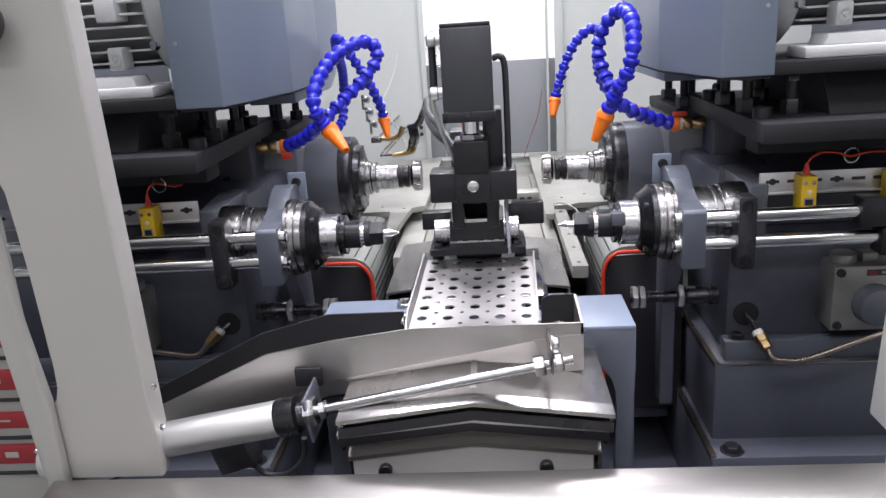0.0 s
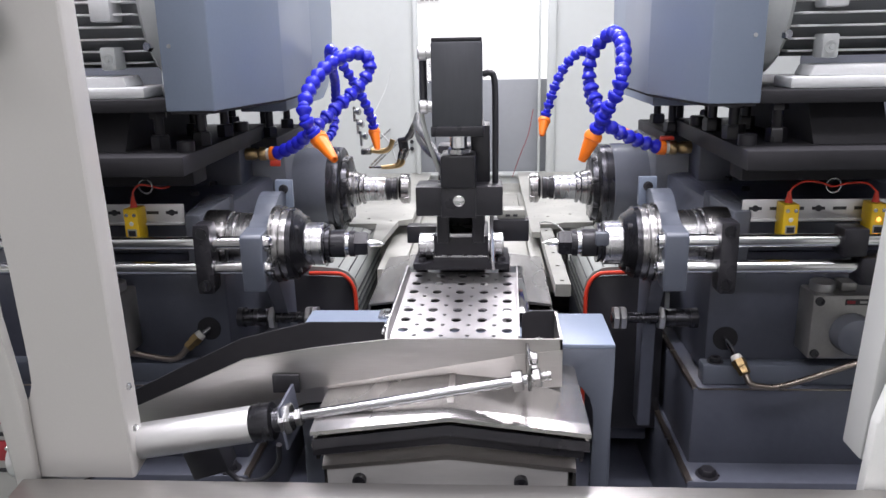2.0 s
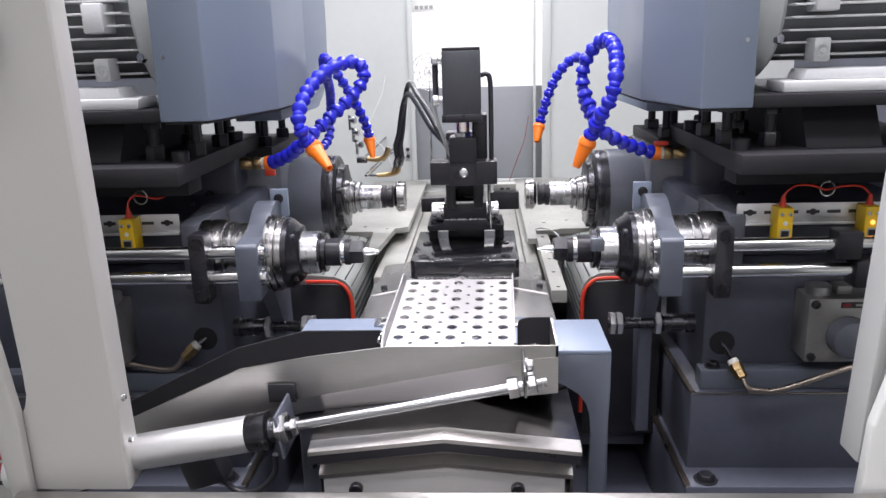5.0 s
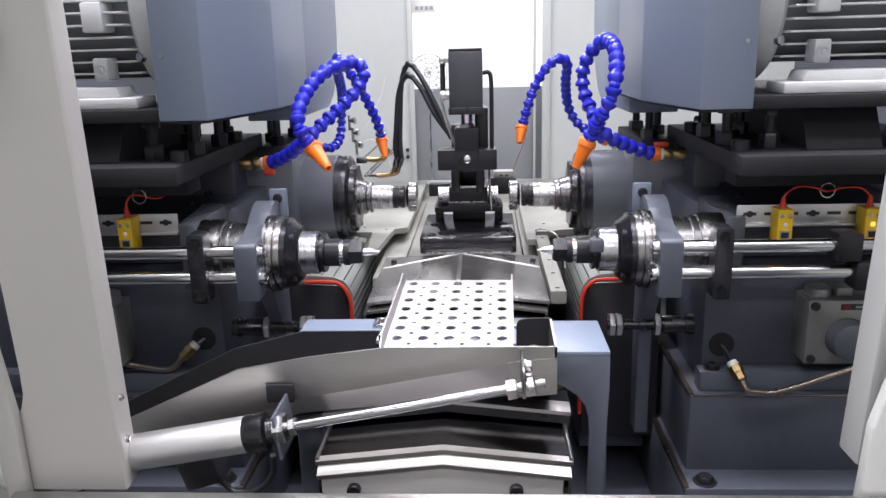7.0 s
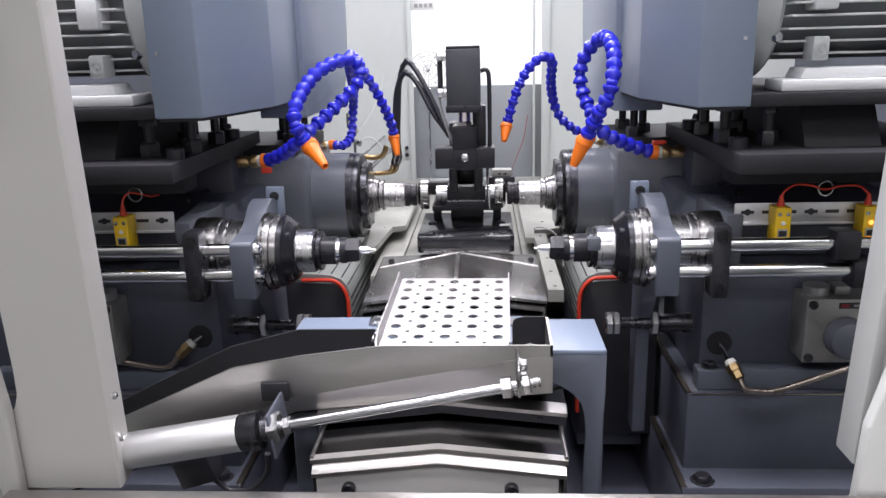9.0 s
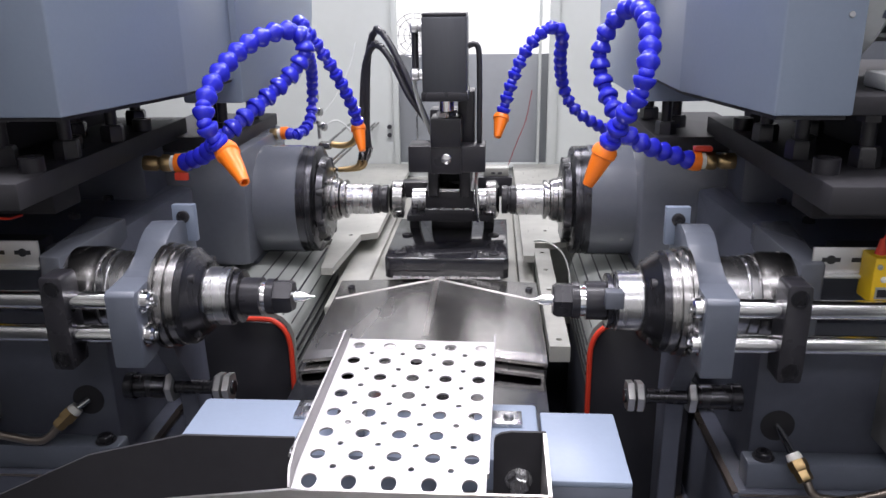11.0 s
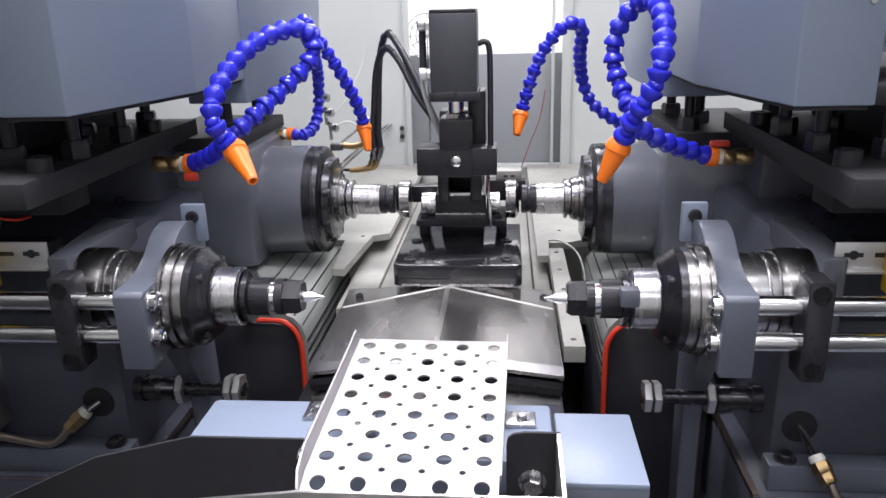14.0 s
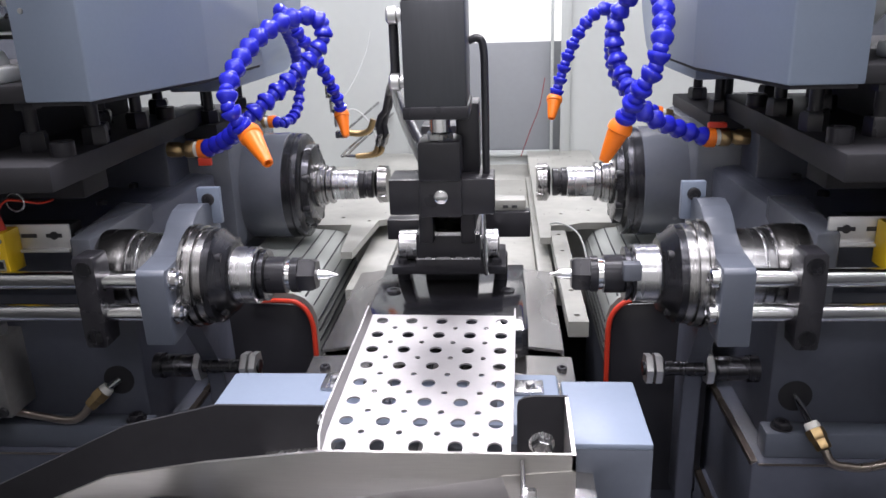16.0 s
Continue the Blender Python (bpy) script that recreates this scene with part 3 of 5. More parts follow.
bm = thicken(plate_with_holes([(TX0, TY0), (TX1, TY0), (TX1, 0.706), (TX1, TY1), (TX0, TY1), (TX0, 0.706)], holes, 16), 0.0015)
TURN = Matrix.Translation((0, 0.81, 0)) @ Matrix.Rotation(radians(-1.5), 4, "Z") @ Matrix.Translation((0.0005, -0.81, 0))


def tray_height(y):
    return 0.9600 + (y - 0.75) * 0.07 - 14.0 * max(0.0, 0.708 - y) ** 2


def laid(bm):
    """Turned a little, as the tray lies on its beam."""
    bm.transform(TURN)
    return bm


def folded_side(x, lean, rows):
    """A thin upturned side along y, from rows of (y, height over the sheet)."""
    bm = bmesh.new()
    low = [bm.verts.new((x, y, tray_height(y) - 0.0015)) for y, h in rows]
    high = [bm.verts.new((x + lean * h, y, tray_height(y) + h)) for y, h in rows]
    for k in range(len(rows) - 1):
        bm.faces.new((low[k], low[k + 1], high[k + 1], high[k]))
    made = bmesh.ops.extrude_face_region(bm, geom=list(bm.faces))["geom"]
    for v in made:
        if isinstance(v, bmesh.types.BMVert):
            v.co.x += 0.0016 if x > 0 else -0.0016
    return bm


for v in bm.verts:
    v.co.z += tray_height(v.co.y)
part("perforated_sheet", laid(bm), SHEET, tray)
part("side_flange", laid(folded_side(TX1, 0.0, [(0.705, 0.003), (0.716, 0.008), (0.80, 0.009), (0.892, 0.0095), (0.899, 0.008)])), SHEET, tray)
part("side_flange", laid(folded_side(TX0, -0.30, [(0.6890, 0.002), (0.698, 0.007), (0.720, 0.0100), (0.78, 0.0095), (0.86, 0.0090), (0.898, 0.0095)])), SHEET, tray)
part("lip_bead", laid(rod((TX0, 0.6884, 0.9480), (TX1, 0.6884, 0.9480), 0.0010, 8)), STEEL, tray)
part("clip", laid(box(TX0 - 0.010, TX0 - 0.0065, 0.728, 0.752, 0.940, 0.960, 0.0008)), STEEL, tray, "thin steel side clip")
for y in (0.733, 0.746):
    part("clip_screw", laid(hexagon((TX0 - 0.010, y, 0.952), (-1, 0, 0.3), 0.0042, 0.003, 0.005)), STEEL, tray)
for px, py in ((TX0 - 0.018, 0.810), (TX1 + 0.015, 0.802)):
    part("bolt", hexagon((px, py, 0.9465), (0, 0, 1), 0.0042, 0.004, 0.0058), STEEL, tray)
part("ear", box(TX0 - 0.028, TX0 - 0.002, 0.798, 0.825, 0.9435, 0.9465, 0.0008), STEEL, tray)
part("ear", box(TX1 - 0.004, TX1 + 0.026, 0.792, 0.814, 0.9435, 0.9465, 0.0008), STEEL, tray)
for px in (-0.045, 0.042):
    part("support_post", box(px - 0.012, px + 0.012, 0.766, 0.786, 0.9425, 0.9600, 0.001), STEEL, tray)


# ---- side units, one on each side of the bed ----
SY, SZ = 0.925, 1.003          # near spindle axis
MY, MZ = 1.295, 1.007          # main spindle axis


def side_base(s):
    base = thing("headstock_base", (s * 0.46, 1.1, 0.56), "dark slate painted cast headstock base with oily ledges", "machine base", "headstock bases")
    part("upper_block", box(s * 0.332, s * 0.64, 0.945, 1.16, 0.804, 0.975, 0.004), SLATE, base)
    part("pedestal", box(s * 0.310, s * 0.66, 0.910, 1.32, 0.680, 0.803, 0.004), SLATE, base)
    # Paler than the base: the light on this step is in its grey.
    part("step_block", box(s * 0.324, s * 0.66, 0.919, 0.9445, 0.803, 0.832, 0.003), SHADEDGREY, base)
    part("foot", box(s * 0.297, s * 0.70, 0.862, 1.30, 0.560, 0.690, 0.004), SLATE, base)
    part("foot_bolt", hexagon((s * 0.328, 0.880, 0.690), (0, 0, 1), 0.0115, 0.009, 0.016), BLACK, base)
    part("foot_bolt", hexagon((s * 0.56, 0.880, 0.690), (0, 0, 1), 0.0115, 0.009, 0.016), BLACK, base)
    part("step_bolt", lathe((s * 0.343, 0.932, 0.832), (0, 0, 1), [(0, 0.011), (0.0008, 0.011), (0.001, 0.008), (0.006, 0.008), (0.007, 0.007), (0.007, 0.004), (0.003, 0.004)], 18), BLACK, base)
    part("worn_edge", prism([(s * 0.3092, 0.799), (s * 0.3092, 0.8042), (s * 0.316, 0.8042)], "y", 0.912, 1.20), PIPESTEEL, base, "edge worn to brown bare steel")
    part("worn_edge", prism([(s * 0.2962, 0.685), (s * 0.2962, 0.6912), (s * 0.304, 0.6912)], "y", 0.864, 1.20), PIPESTEEL, base)
    part("front_seam", box(s * 0.316, s * 0.640, 0.9092, 0.9110, 0.8005, 0.8022, 0), PIPESTEEL, base)
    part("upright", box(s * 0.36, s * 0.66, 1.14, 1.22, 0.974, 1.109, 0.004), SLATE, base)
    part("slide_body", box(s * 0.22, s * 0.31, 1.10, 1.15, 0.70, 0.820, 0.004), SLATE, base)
    return base


def saddle(s):
    body = thing("quill_housing", (s * 0.36, 1.05, 0.975), "dark slate quill housing with a sloping flank", "housing", "quill housings")
    outline = [(s * 0.326, 0.976), (s * 0.326, 1.046), (s * 0.348, 1.048), (s * 0.62, 1.048), (s * 0.62, 0.976)]
    bm = prism(outline, "y", 0.975, 1.20, 0.004)
    for v in bm.verts:
        if v.co.z > 1.0 and v.co.y < 1.0:
            v.co.x += s * 0.030
            v.co.z -= 0.014
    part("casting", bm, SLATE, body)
    part("quill_block", prism([(s * 0.343, 0.904), (s * 0.366, 0.907), (s * 0.384, 1.052), (s * 0.343, 1.045)], "z", 0.958, 1.048, 0.003), IRON, body)
    part("quill_seal", lathe((s * 0.310, SY + 0.012, SZ), (s, 0, 0), [(0, 0.039), (0.001, 0.0425), (0.006, 0.0430), (0.008, 0.0440), (0.034, 0.0440)], 40), GRIMY, body)
    for dy in (0.02, 0.10):
        part("cover_screw", lathe((s * 0.40, 1.02 + dy, 1.048), (0, 0, 1), [(0, 0.006), (0.005, 0.006), (0.006, 0.005), (0.006, 0.003), (0.003, 0.003)], 14), BLACK, body)
    return body


def near_spindle(s):
    unit = thing("drill_spindle_unit", (s * 0.26, SY, 0.86), "grey-blue drill head with a bright collet chuck and a centre drill", "spindle", "drill spindle units")
    profile = [(0.855, 0.958), (0.853, 1.029), (0.857, 1.033), (0.893, 1.033), (0.906, 1.036), (0.919, 1.044), (0.933, 1.056), (0.948, 1.064), (0.965, 1.067), (0.982, 1.063), (0.996, 1.052), (1.005, 1.036), (1.008, 1.012), (1.004, 0.980), (0.994, 0.958), (0.975, 0.950), (0.940, 0.952), (0.912, 0.962), (0.896, 0.966), (0.884, 0.960)]
    part("bracket", prism(profile, "x", s * 0.249, s * 0.277, 0.0016), SHADEDGREY, unit)
    shank = [(0.898, 0.972), (0.909, 0.958), (0.921, 0.938), (0.934, 0.918), (0.946, 0.902), (0.955, 0.884), (0.958, 0.862), (0.958, 0.720), (0.992, 0.720), (0.995, 0.880), (0.992, 0.962)]
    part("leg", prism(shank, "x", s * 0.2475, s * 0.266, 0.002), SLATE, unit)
    part("lug", box(s * 0.239, s * 0.263, 0.984, 0.992, 1.040, 1.079, 0.0012), PAINT, unit)
    screw((s * 0.251, 0.984, 1.0665), (0, -1, 0), 0.0066, unit, depth=0.003)

    def turned(name, mat, rows, label="", seg=44):
        return part(name, lathe((0, SY, SZ), (s, 0, 0), rows, seg), mat, unit, label)

    turned("flange", GRIMY, [(0.226, 0.046), (0.2275, 0.0480), (0.2335, 0.0485), (0.234, 0.0468), (0.236, 0.0468), (0.2365, 0.0505), (0.2425, 0.0510), (0.243, 0.0490), (0.2448, 0.0490), (0.2452, 0.0520), (0.2490, 0.0520)])
    turned("nose", DARKSTEEL, [(0.206, 0.028), (0.206, 0.034), (0.2075, 0.036), (0.219, 0.0455), (0.2205, 0.0475), (0.227, 0.0475)], "dark conical spindle nose")
    turned("sleeve", STEEL, [(0.183, 0.0270), (0.184, 0.0285), (0.207, 0.0285)])
    turned("ring", DARKSTEEL, [(0.174, 0.020), (0.1745, 0.026), (0.1785, 0.026), (0.179, 0.023), (0.181, 0.023), (0.1815, 0.0265), (0.184, 0.0265)])
    turned("holder", BLACK, [(0.138, 0.0145), (0.142, 0.0145), (0.1425, 0.0175), (0.150, 0.0175), (0.1505, 0.0150), (0.155, 0.0150), (0.1555, 0.0185), (0.174, 0.0185)])
    turned("band", CHROME, [(0.1505, 0.0152), (0.1552, 0.0152)])
    part("collet_nut", hexagon((s * 0.143, SY, SZ), (-s, 0, 0), 0.0175, 0.018), BLACK, unit)
    turned("centre_drill", CHROME, [(0.104, 0.0), (0.1045, 0.0012), (0.109, 0.0016), (0.115, 0.0048), (0.126, 0.0052)], seg=20)
    part("quill", lathe((0, SY + 0.012, SZ), (s, 0, 0), [(0.276, 0.0395), (0.300, 0.0395), (0.3005, 0.0375), (0.302, 0.0375), (0.3025, 0.0405), (0.312, 0.0405)], 44), STEEL, unit)
    for k in range(4):
        a = math.radians(45 + 90 * k)
        p = Vector((s * 0.2165, SY + 0.038 * math.cos(a), SZ + 0.038 * math.sin(a)))
        part("flange_screw", rod(p, p - Vector((s * 0.006, 0, 0)), 0.005, 12), BLACK, unit)
    for z in (1.0195, 0.9865):
        part("rod", rod((s * 0.249, 0.868, z), (s * 0.66, 0.868, z), 0.0086, 28), CHROME, unit)
        part("rod_bolt", lathe((s * 0.249, 0.868, z), (-s, 0, 0), [(-0.001, 0.0112), (0.0012, 0.0112), (0.0014, 0.0092), (0.0070, 0.0090), (0.0088, 0.0068), (0.0088, 0.0042), (0.0060, 0.0040), (0.0060, 0)], 20), CHROME, unit)
    half = [(0.0105, 0.0), (0.0105, 0.0085), (0.0085, 0.0110), (-0.0085, 0.0110), (-0.0105, 0.0085), (-0.0105, 0.0)]
    outline = [(s * 0.3255 + x, 1.0345 + z) for x, z in half] + [(s * 0.3255 - x, 0.9660 - z) for x, z in half]
    clamp = part("rod_clamp", prism(outline, "y", 0.855, 0.881, 0.0012), BLACK, unit, "black rod clamp block")
    for z in (1.0340, 0.9665):
        part("clamp_screw", lathe((s * 0.3255, 0.8548, z), (0, -1, 0), [(0, 0.0078), (0.0010, 0.0078), (0.0010, 0.0062), (-0.004, 0.0066), (-0.004, 0)], 20), DARKSTEEL, clamp)
    part("rod_collar", box(s * 0.458, s * 0.488, 0.853, 0.884, 1.002, 1.037, 0.003), BLACK, unit)
    part("rod_collar", box(s * 0.482, s * 0.515, 0.853, 0.884, 0.966, 1.000, 0.003), BLACK, unit)
    part("adjusting_screw", rod((s * 0.203, 0.950, 0.889), (s * 0.320, 0.950, 0.889), 0.0075, 16), DARKSTEEL, unit)
    for x in (0.2055, 0.2150, 0.2665):
        part("lock_nut", hexagon((s * x, 0.950, 0.889), (s, 0, 0), 0.0165, 0.0078), ALU, unit)
    part("adjusting_sleeve", lathe((s * 0.275, 0.950, 0.889), (s, 0, 0), [(0, 0.011), (0.002, 0.0125), (0.034, 0.0125), (0.034, 0.014), (0.044, 0.014)], 20), DARKSTEEL, unit)
    if s > 0:
        part("lock_block", box(0.170, 0.187, SY - 0.034, SY - 0.020, SZ + 0.004, SZ + 0.021, 0.002), IRON, unit)
    return unit


def slotted_strip(s, x0, x1):
    strip = thing("slotted_mounting_strip", (s * 0.45, 0.915, 1.05), "pale aluminium mounting strip with dark slots", "strip", "mounting strips")
    bm = box(x0, x1, 0.914, 0.917, 1.034, 1.061, 0.0008)
    box(x0, x1, 0.908, 0.917, 1.0335, 1.0365, 0.0006, bm)
    part("profile", bm, ALU, strip)
    n = int(abs(x1 - x0) / 0.026)
    for k in range(n):
        c = x0 + s * (0.016 + 0.026 * k)
        part("slot", box(c - 0.008, c + 0.008, 0.9130, 0.9142, 1.0475, 1.0515, 0), RUBBER, strip)
        if k in (0, 3):
            part("key_hole", rod((c, 0.9142, 1.0495), (c, 0.9128, 1.0495), 0.0042, 14), RUBBER, strip)
    part("mount", box(s * 0.40, s * 0.60, 0.917, 0.992, 1.030, 1.044, 0.001), SMOKE, strip)
    return strip


def sensor(x, lit):
    body = thing("proximity_sensor", (x, 0.895, 1.03), "yellow block proximity sensor on the slotted strip" + (", its red lamp lit" if lit else ""), "sensor", "proximity sensors")
    part("case", box(x - 0.0095, x + 0.0095, 0.887, 0.913, 1.018, 1.060, 0.0015), YELLOW, body)
    part("face_label", box(x - 0.006, x + 0.006, 0.8862, 0.887, 1.0225, 1.0335, 0), LABELGREY, body, "pale printed label")
    part("label_print", box(x - 0.0045, x + 0.0045, 0.8857, 0.8862, 1.0245, 1.0315, 0), SMOKE, body)
    screw((x - 0.005, 0.887, 1.052), (0, -1, 0), 0.0024, body, mat=STEEL, depth=0.0012)
    screw((x + 0.005, 0.887, 1.052), (0, -1, 0), 0.0024, body, mat=STEEL, depth=0.0012)
    part("indicator", lathe((x, 0.887, 1.0405), (0, -1, 0), [(0, 0.0030), (0.0012, 0.0024), (0.0016, 0)], 12), REDGLOW if lit else WHITEPLASTIC, body)
    part("gland", lathe((x, 0.900, 1.060), (0, 0, 1), [(0, 0.0050), (0.010, 0.0026), (0.014, 0.0022)], 12), RED, body)
    return body


def flow_block(s):
    block = thing("flow_control_valve", (s * 0.516, 0.93, 0.85), "grey aluminium flow control valve with a black dial", "valve", "flow control valves")
    part("body", box(s * 0.464, s * 0.556, 0.900, 0.960, 0.850, 0.938, 0.003), VALVEGREY, block)
    part("dial", lathe((s * 0.514, 0.900, 0.888), (0, -1, 0), [(0, 0.026), (0.003, 0.027), (0.012, 0.0255), (0.022, 0.024), (0.024, 0.021), (0.024, 0)], 40), IRON, block, "black plastic dial")
    part("label", box(s * 0.504, s * 0.553, 0.8992, 0.900, 0.925, 0.933, 0), RUBBER, block)
    part("label_print", box(s * 0.506, s * 0.516, 0.8986, 0.8992, 0.9268, 0.9312, 0), LABELRED, block)
    for j in range(3):
        part("writing_bar", box(s * (0.522 + 0.012 * j), s * (0.531 + 0.012 * j), 0.8986, 0.8992, 0.9275, 0.9305, 0), LABELGREY, block)
    for x, z in ((0.472, 0.858), (0.549, 0.858), (0.472, 0.930)):
        part("mounting_bolt", lathe((s * x, 0.900, z), (0, -1, 0), [(0, 0.006), (0.003, 0.0055), (0.003, 0.003), (0.001, 0.003)], 16), RUBBER, block)
    part("cap", lathe((s * 0.484, 0.925, 0.938), (0, 0, 1), [(0, 0.015), (0.002, 0.016), (0.011, 0.016), (0.013, 0.013), (0.013, 0)], 28), ALU, block)
    part("plug", box(s * 0.504, s * 0.524, 0.915, 0.94, 0.938, 0.950, 0.002), VALVEGREY, block)
    block.location.x += -0.013 if s > 0 else 0.002
    return block


def oil_pipe(s):
    pipe = thing("oil_pipe", (s * 0.40, 0.90, 0.83), "bent brown steel oil pipe with a brass union", "pipe", "oil pipes")
    if s > 0:
        port, tip, way = Vector((0.358, 0.945, 0.861)), Vector((0.3635, 0.909, 0.847)), Vector((0.30, -0.62, -0.62))
        bend = [(0.0, 0.0, 0.0), (0.005, -0.006, -0.010), (0.017, -0.008, -0.0135), (0.052, -0.008, -0.011), (0.150, -0.008, 0.025), (0.24, -0.008, 0.054)]
    else:
        port, tip, way = Vector((-0.362, 0.945, 0.874)), Vector((-0.372, 0.933, 0.868)), Vector((-0.62, -0.36, -0.58))
        bend = [(0.0, 0.0, 0.0), (-0.009, -0.003, -0.010), (-0.024, -0.004, -0.0155), (-0.060, -0.004, -0.010), (-0.20, -0.004, 0.016)]
    way.normalize()
    end = tip + way * 0.024
    # Flat disc, dark to stand in for the shade in the open port.
    part("port", lathe(port, (0, -1, 0), [(0, 0.017), (0.0012, 0.017), (0.0012, 0.0), (0.001, 0)], 24), SMOKE, pipe)
    part("stem", rod(port, tip, 0.0040, 14), CHROME, pipe)
    part("collar", lathe(tip - way * 0.004, way, [(0, 0.0066), (0.005, 0.0078), (0.008, 0.0068)], 18), WHITEPLASTIC, pipe)
    part("union", hexagon(tip + way * 0.003, way, 0.0092, 0.011), BRASS, pipe)
    part("union_nut", hexagon(tip + way * 0.014, way, 0.0078, 0.010), BRASS, pipe)
    part("pipe_run", tube([end + Vector(b) for b in bend], 0.0043, 12), PIPESTEEL, pipe)
    return pipe


def platform(s):
    deck = thing("motor_platform", (s * 0.42, 1.05, 1.10), "dark oily steel motor platform on jacking bolts", "platform", "motor platforms")
    lower = [(s * 0.336, 0.850), (s * 0.66, 0.850), (s * 0.66, 1.24), (s * 0.340, 1.24)]
    part("lower_plate", prism(lower, "z", 1.108, 1.132, 0.002), SMOKE, deck)
    part("front_rail", box(s * 0.36, s * 0.64, 0.94, 0.99, 1.080, 1.109, 0.002), SMOKE, deck)
    part("upper_plate", box(s * 0.345, s * 0.66, 0.882, 1.26, 1.183, 1.199, 0.002), SMOKE, deck)
    part("web", prism([(0.90, 1.131), (1.20, 1.131), (1.20, 1.184), (0.93, 1.184)], "x", s * 0.43, s * 0.52), SMOKE, deck)
    for x, y in ((0.352, 1.06), (0.352, 0.965), (0.380, 1.18), (0.405, 1.08), (0.395, 0.93), (0.575, 0.93), (0.60, 1.12)):
        bolt = part("jacking_bolt", rod((s * x, y, 1.131), (s * x, y, 1.185), 0.0065, 12), BLACK, deck)
        part("nut", hexagon((s * x, y, 1.132), (0, 0, 1), 0.013, 0.018), BLACK, bolt)
        if x > 0.28:
            part("nut", hexagon((s * x, y, 1.172), (0, 0, 1), 0.012, 0.011), BLACK, bolt)
    for x, y in ((0.350, 1.13), (0.350, 0.90), (0.372, 1.01)):
        part("cap_bolt", lathe((s * x, y, 1.132), (0, 0, 1), [(0, 0.011), (0.013, 0.011), (0.014, 0.010), (0.014, 0.006), (0.008, 0.006)], 16), BLACK, deck)
    return deck


def belt_hood(s):
    hood = thing("belt_hood", (s * 0.31, 1.0, 1.19), "grey-blue painted sheet metal belt guard with a chamfered corner", "guard", "belt guards")
    a, b = (0.357, 0.296) if s < 0 else (0.351, 0.290)
    outline = [(s * a, 0.867), (s * b, 0.867), (s * 0.256, 1.045), (s * 0.256, 1.24), (s * a, 1.24)]
    part("shell", prism(outline, "z", 1.185, 1.66, 0.002), PAINT, hood)
    inner = [(s * (a - 0.004), 0.871), (s * (b + 0.003), 0.871), (s * 0.260, 1.046), (s * 0.260, 1.236), (s * (a - 0.004), 1.236)]
    # Added sheet; its dark colour carries the shade below the hood.
    part("dark_underside", prism(inner, "z", 1.1815, 1.1852), SMOKE, hood, "dark plate for the shade under the guard")
    part("guard_screw", lathe((s * (a - 0.012), 0.867, 1.262), (0, -1, 0), [(0, 0.0026), (0.0012, 0.0022), (0.0014, 0)], 12), STEEL, hood)
    return hood


def motor(s):
    unit = thing("electric_motor", (s * 0.50, 1.01, 1.20), "grey foot-mounted electric motor with cooling ribs", "motor", "electric motors")
    cy, cz, r = 1.015, 1.322, 0.098
    part("end_shield", lathe((s * 0.357, cy, cz), (s, 0, 0), [(0, 0.086), (0.004, 0.108), (0.034, 0.112), (0.040, 0.106), (0.044, 0.095)], 56), CASTALU, unit)
    # One casting in two tones: shade between the pale ribs is painted in.
    part("housing", lathe((s * 0.400, cy, cz), (s, 0, 0), [(0, r - 0.010), (0.26, r - 0.010)], 48), PANELGREY, unit)
    for k in range(15):
        z = cz - 0.080 + 0.0147 * k
        reach = math.sqrt(max(r * r - (z - cz) ** 2, 0.0016))
        part("rib", box(s * 0.404, s * 0.65, cy - reach - 0.016, cy + reach + 0.016, z - 0.0013, z + 0.0013, 0.0005), WHITECAST, unit)
    foot = part("foot", box(s * 0.394, s * 0.66, 0.895, 0.955, 1.199, 1.213, 0.003), WHITECAST, unit, "white cast foot")
    part("foot_rib", prism([(s * 0.418, 1.213), (s * 0.66, 1.213), (s * 0.66, 1.226), (s * 0.424, 1.226)], "y", 0.905, 0.955, 0.002), WHITECAST, foot)
    for x in (0.430, 0.535):
        part("lifting_boss", box(s * x, s * (x + 0.020), 0.905, 0.935, 1.234, 1.262, 0.003), CASTALU, unit)
        part("boss_screw", lathe((s * (x + 0.010), 0.905, 1.247), (0, -1, 0), [(0, 0.008), (0.0015, 0.008), (0.0015, 0.0055), (0.0004, 0.0055), (0.0004, 0.003), (0.002, 0.0025), (0.002, 0)], 18), CASTALU, unit)
    part("terminal_block", box(s * 0.425, s * 0.452, 0.895, 0.93, 1.292, 1.328, 0.003), WHITECAST, unit)
    part("shield_bolt", hexagon((s * 0.392, 0.925, 1.262), (0.35 * s, -1, 0), 0.0065, 0.008), CHROME, unit)
    return unit


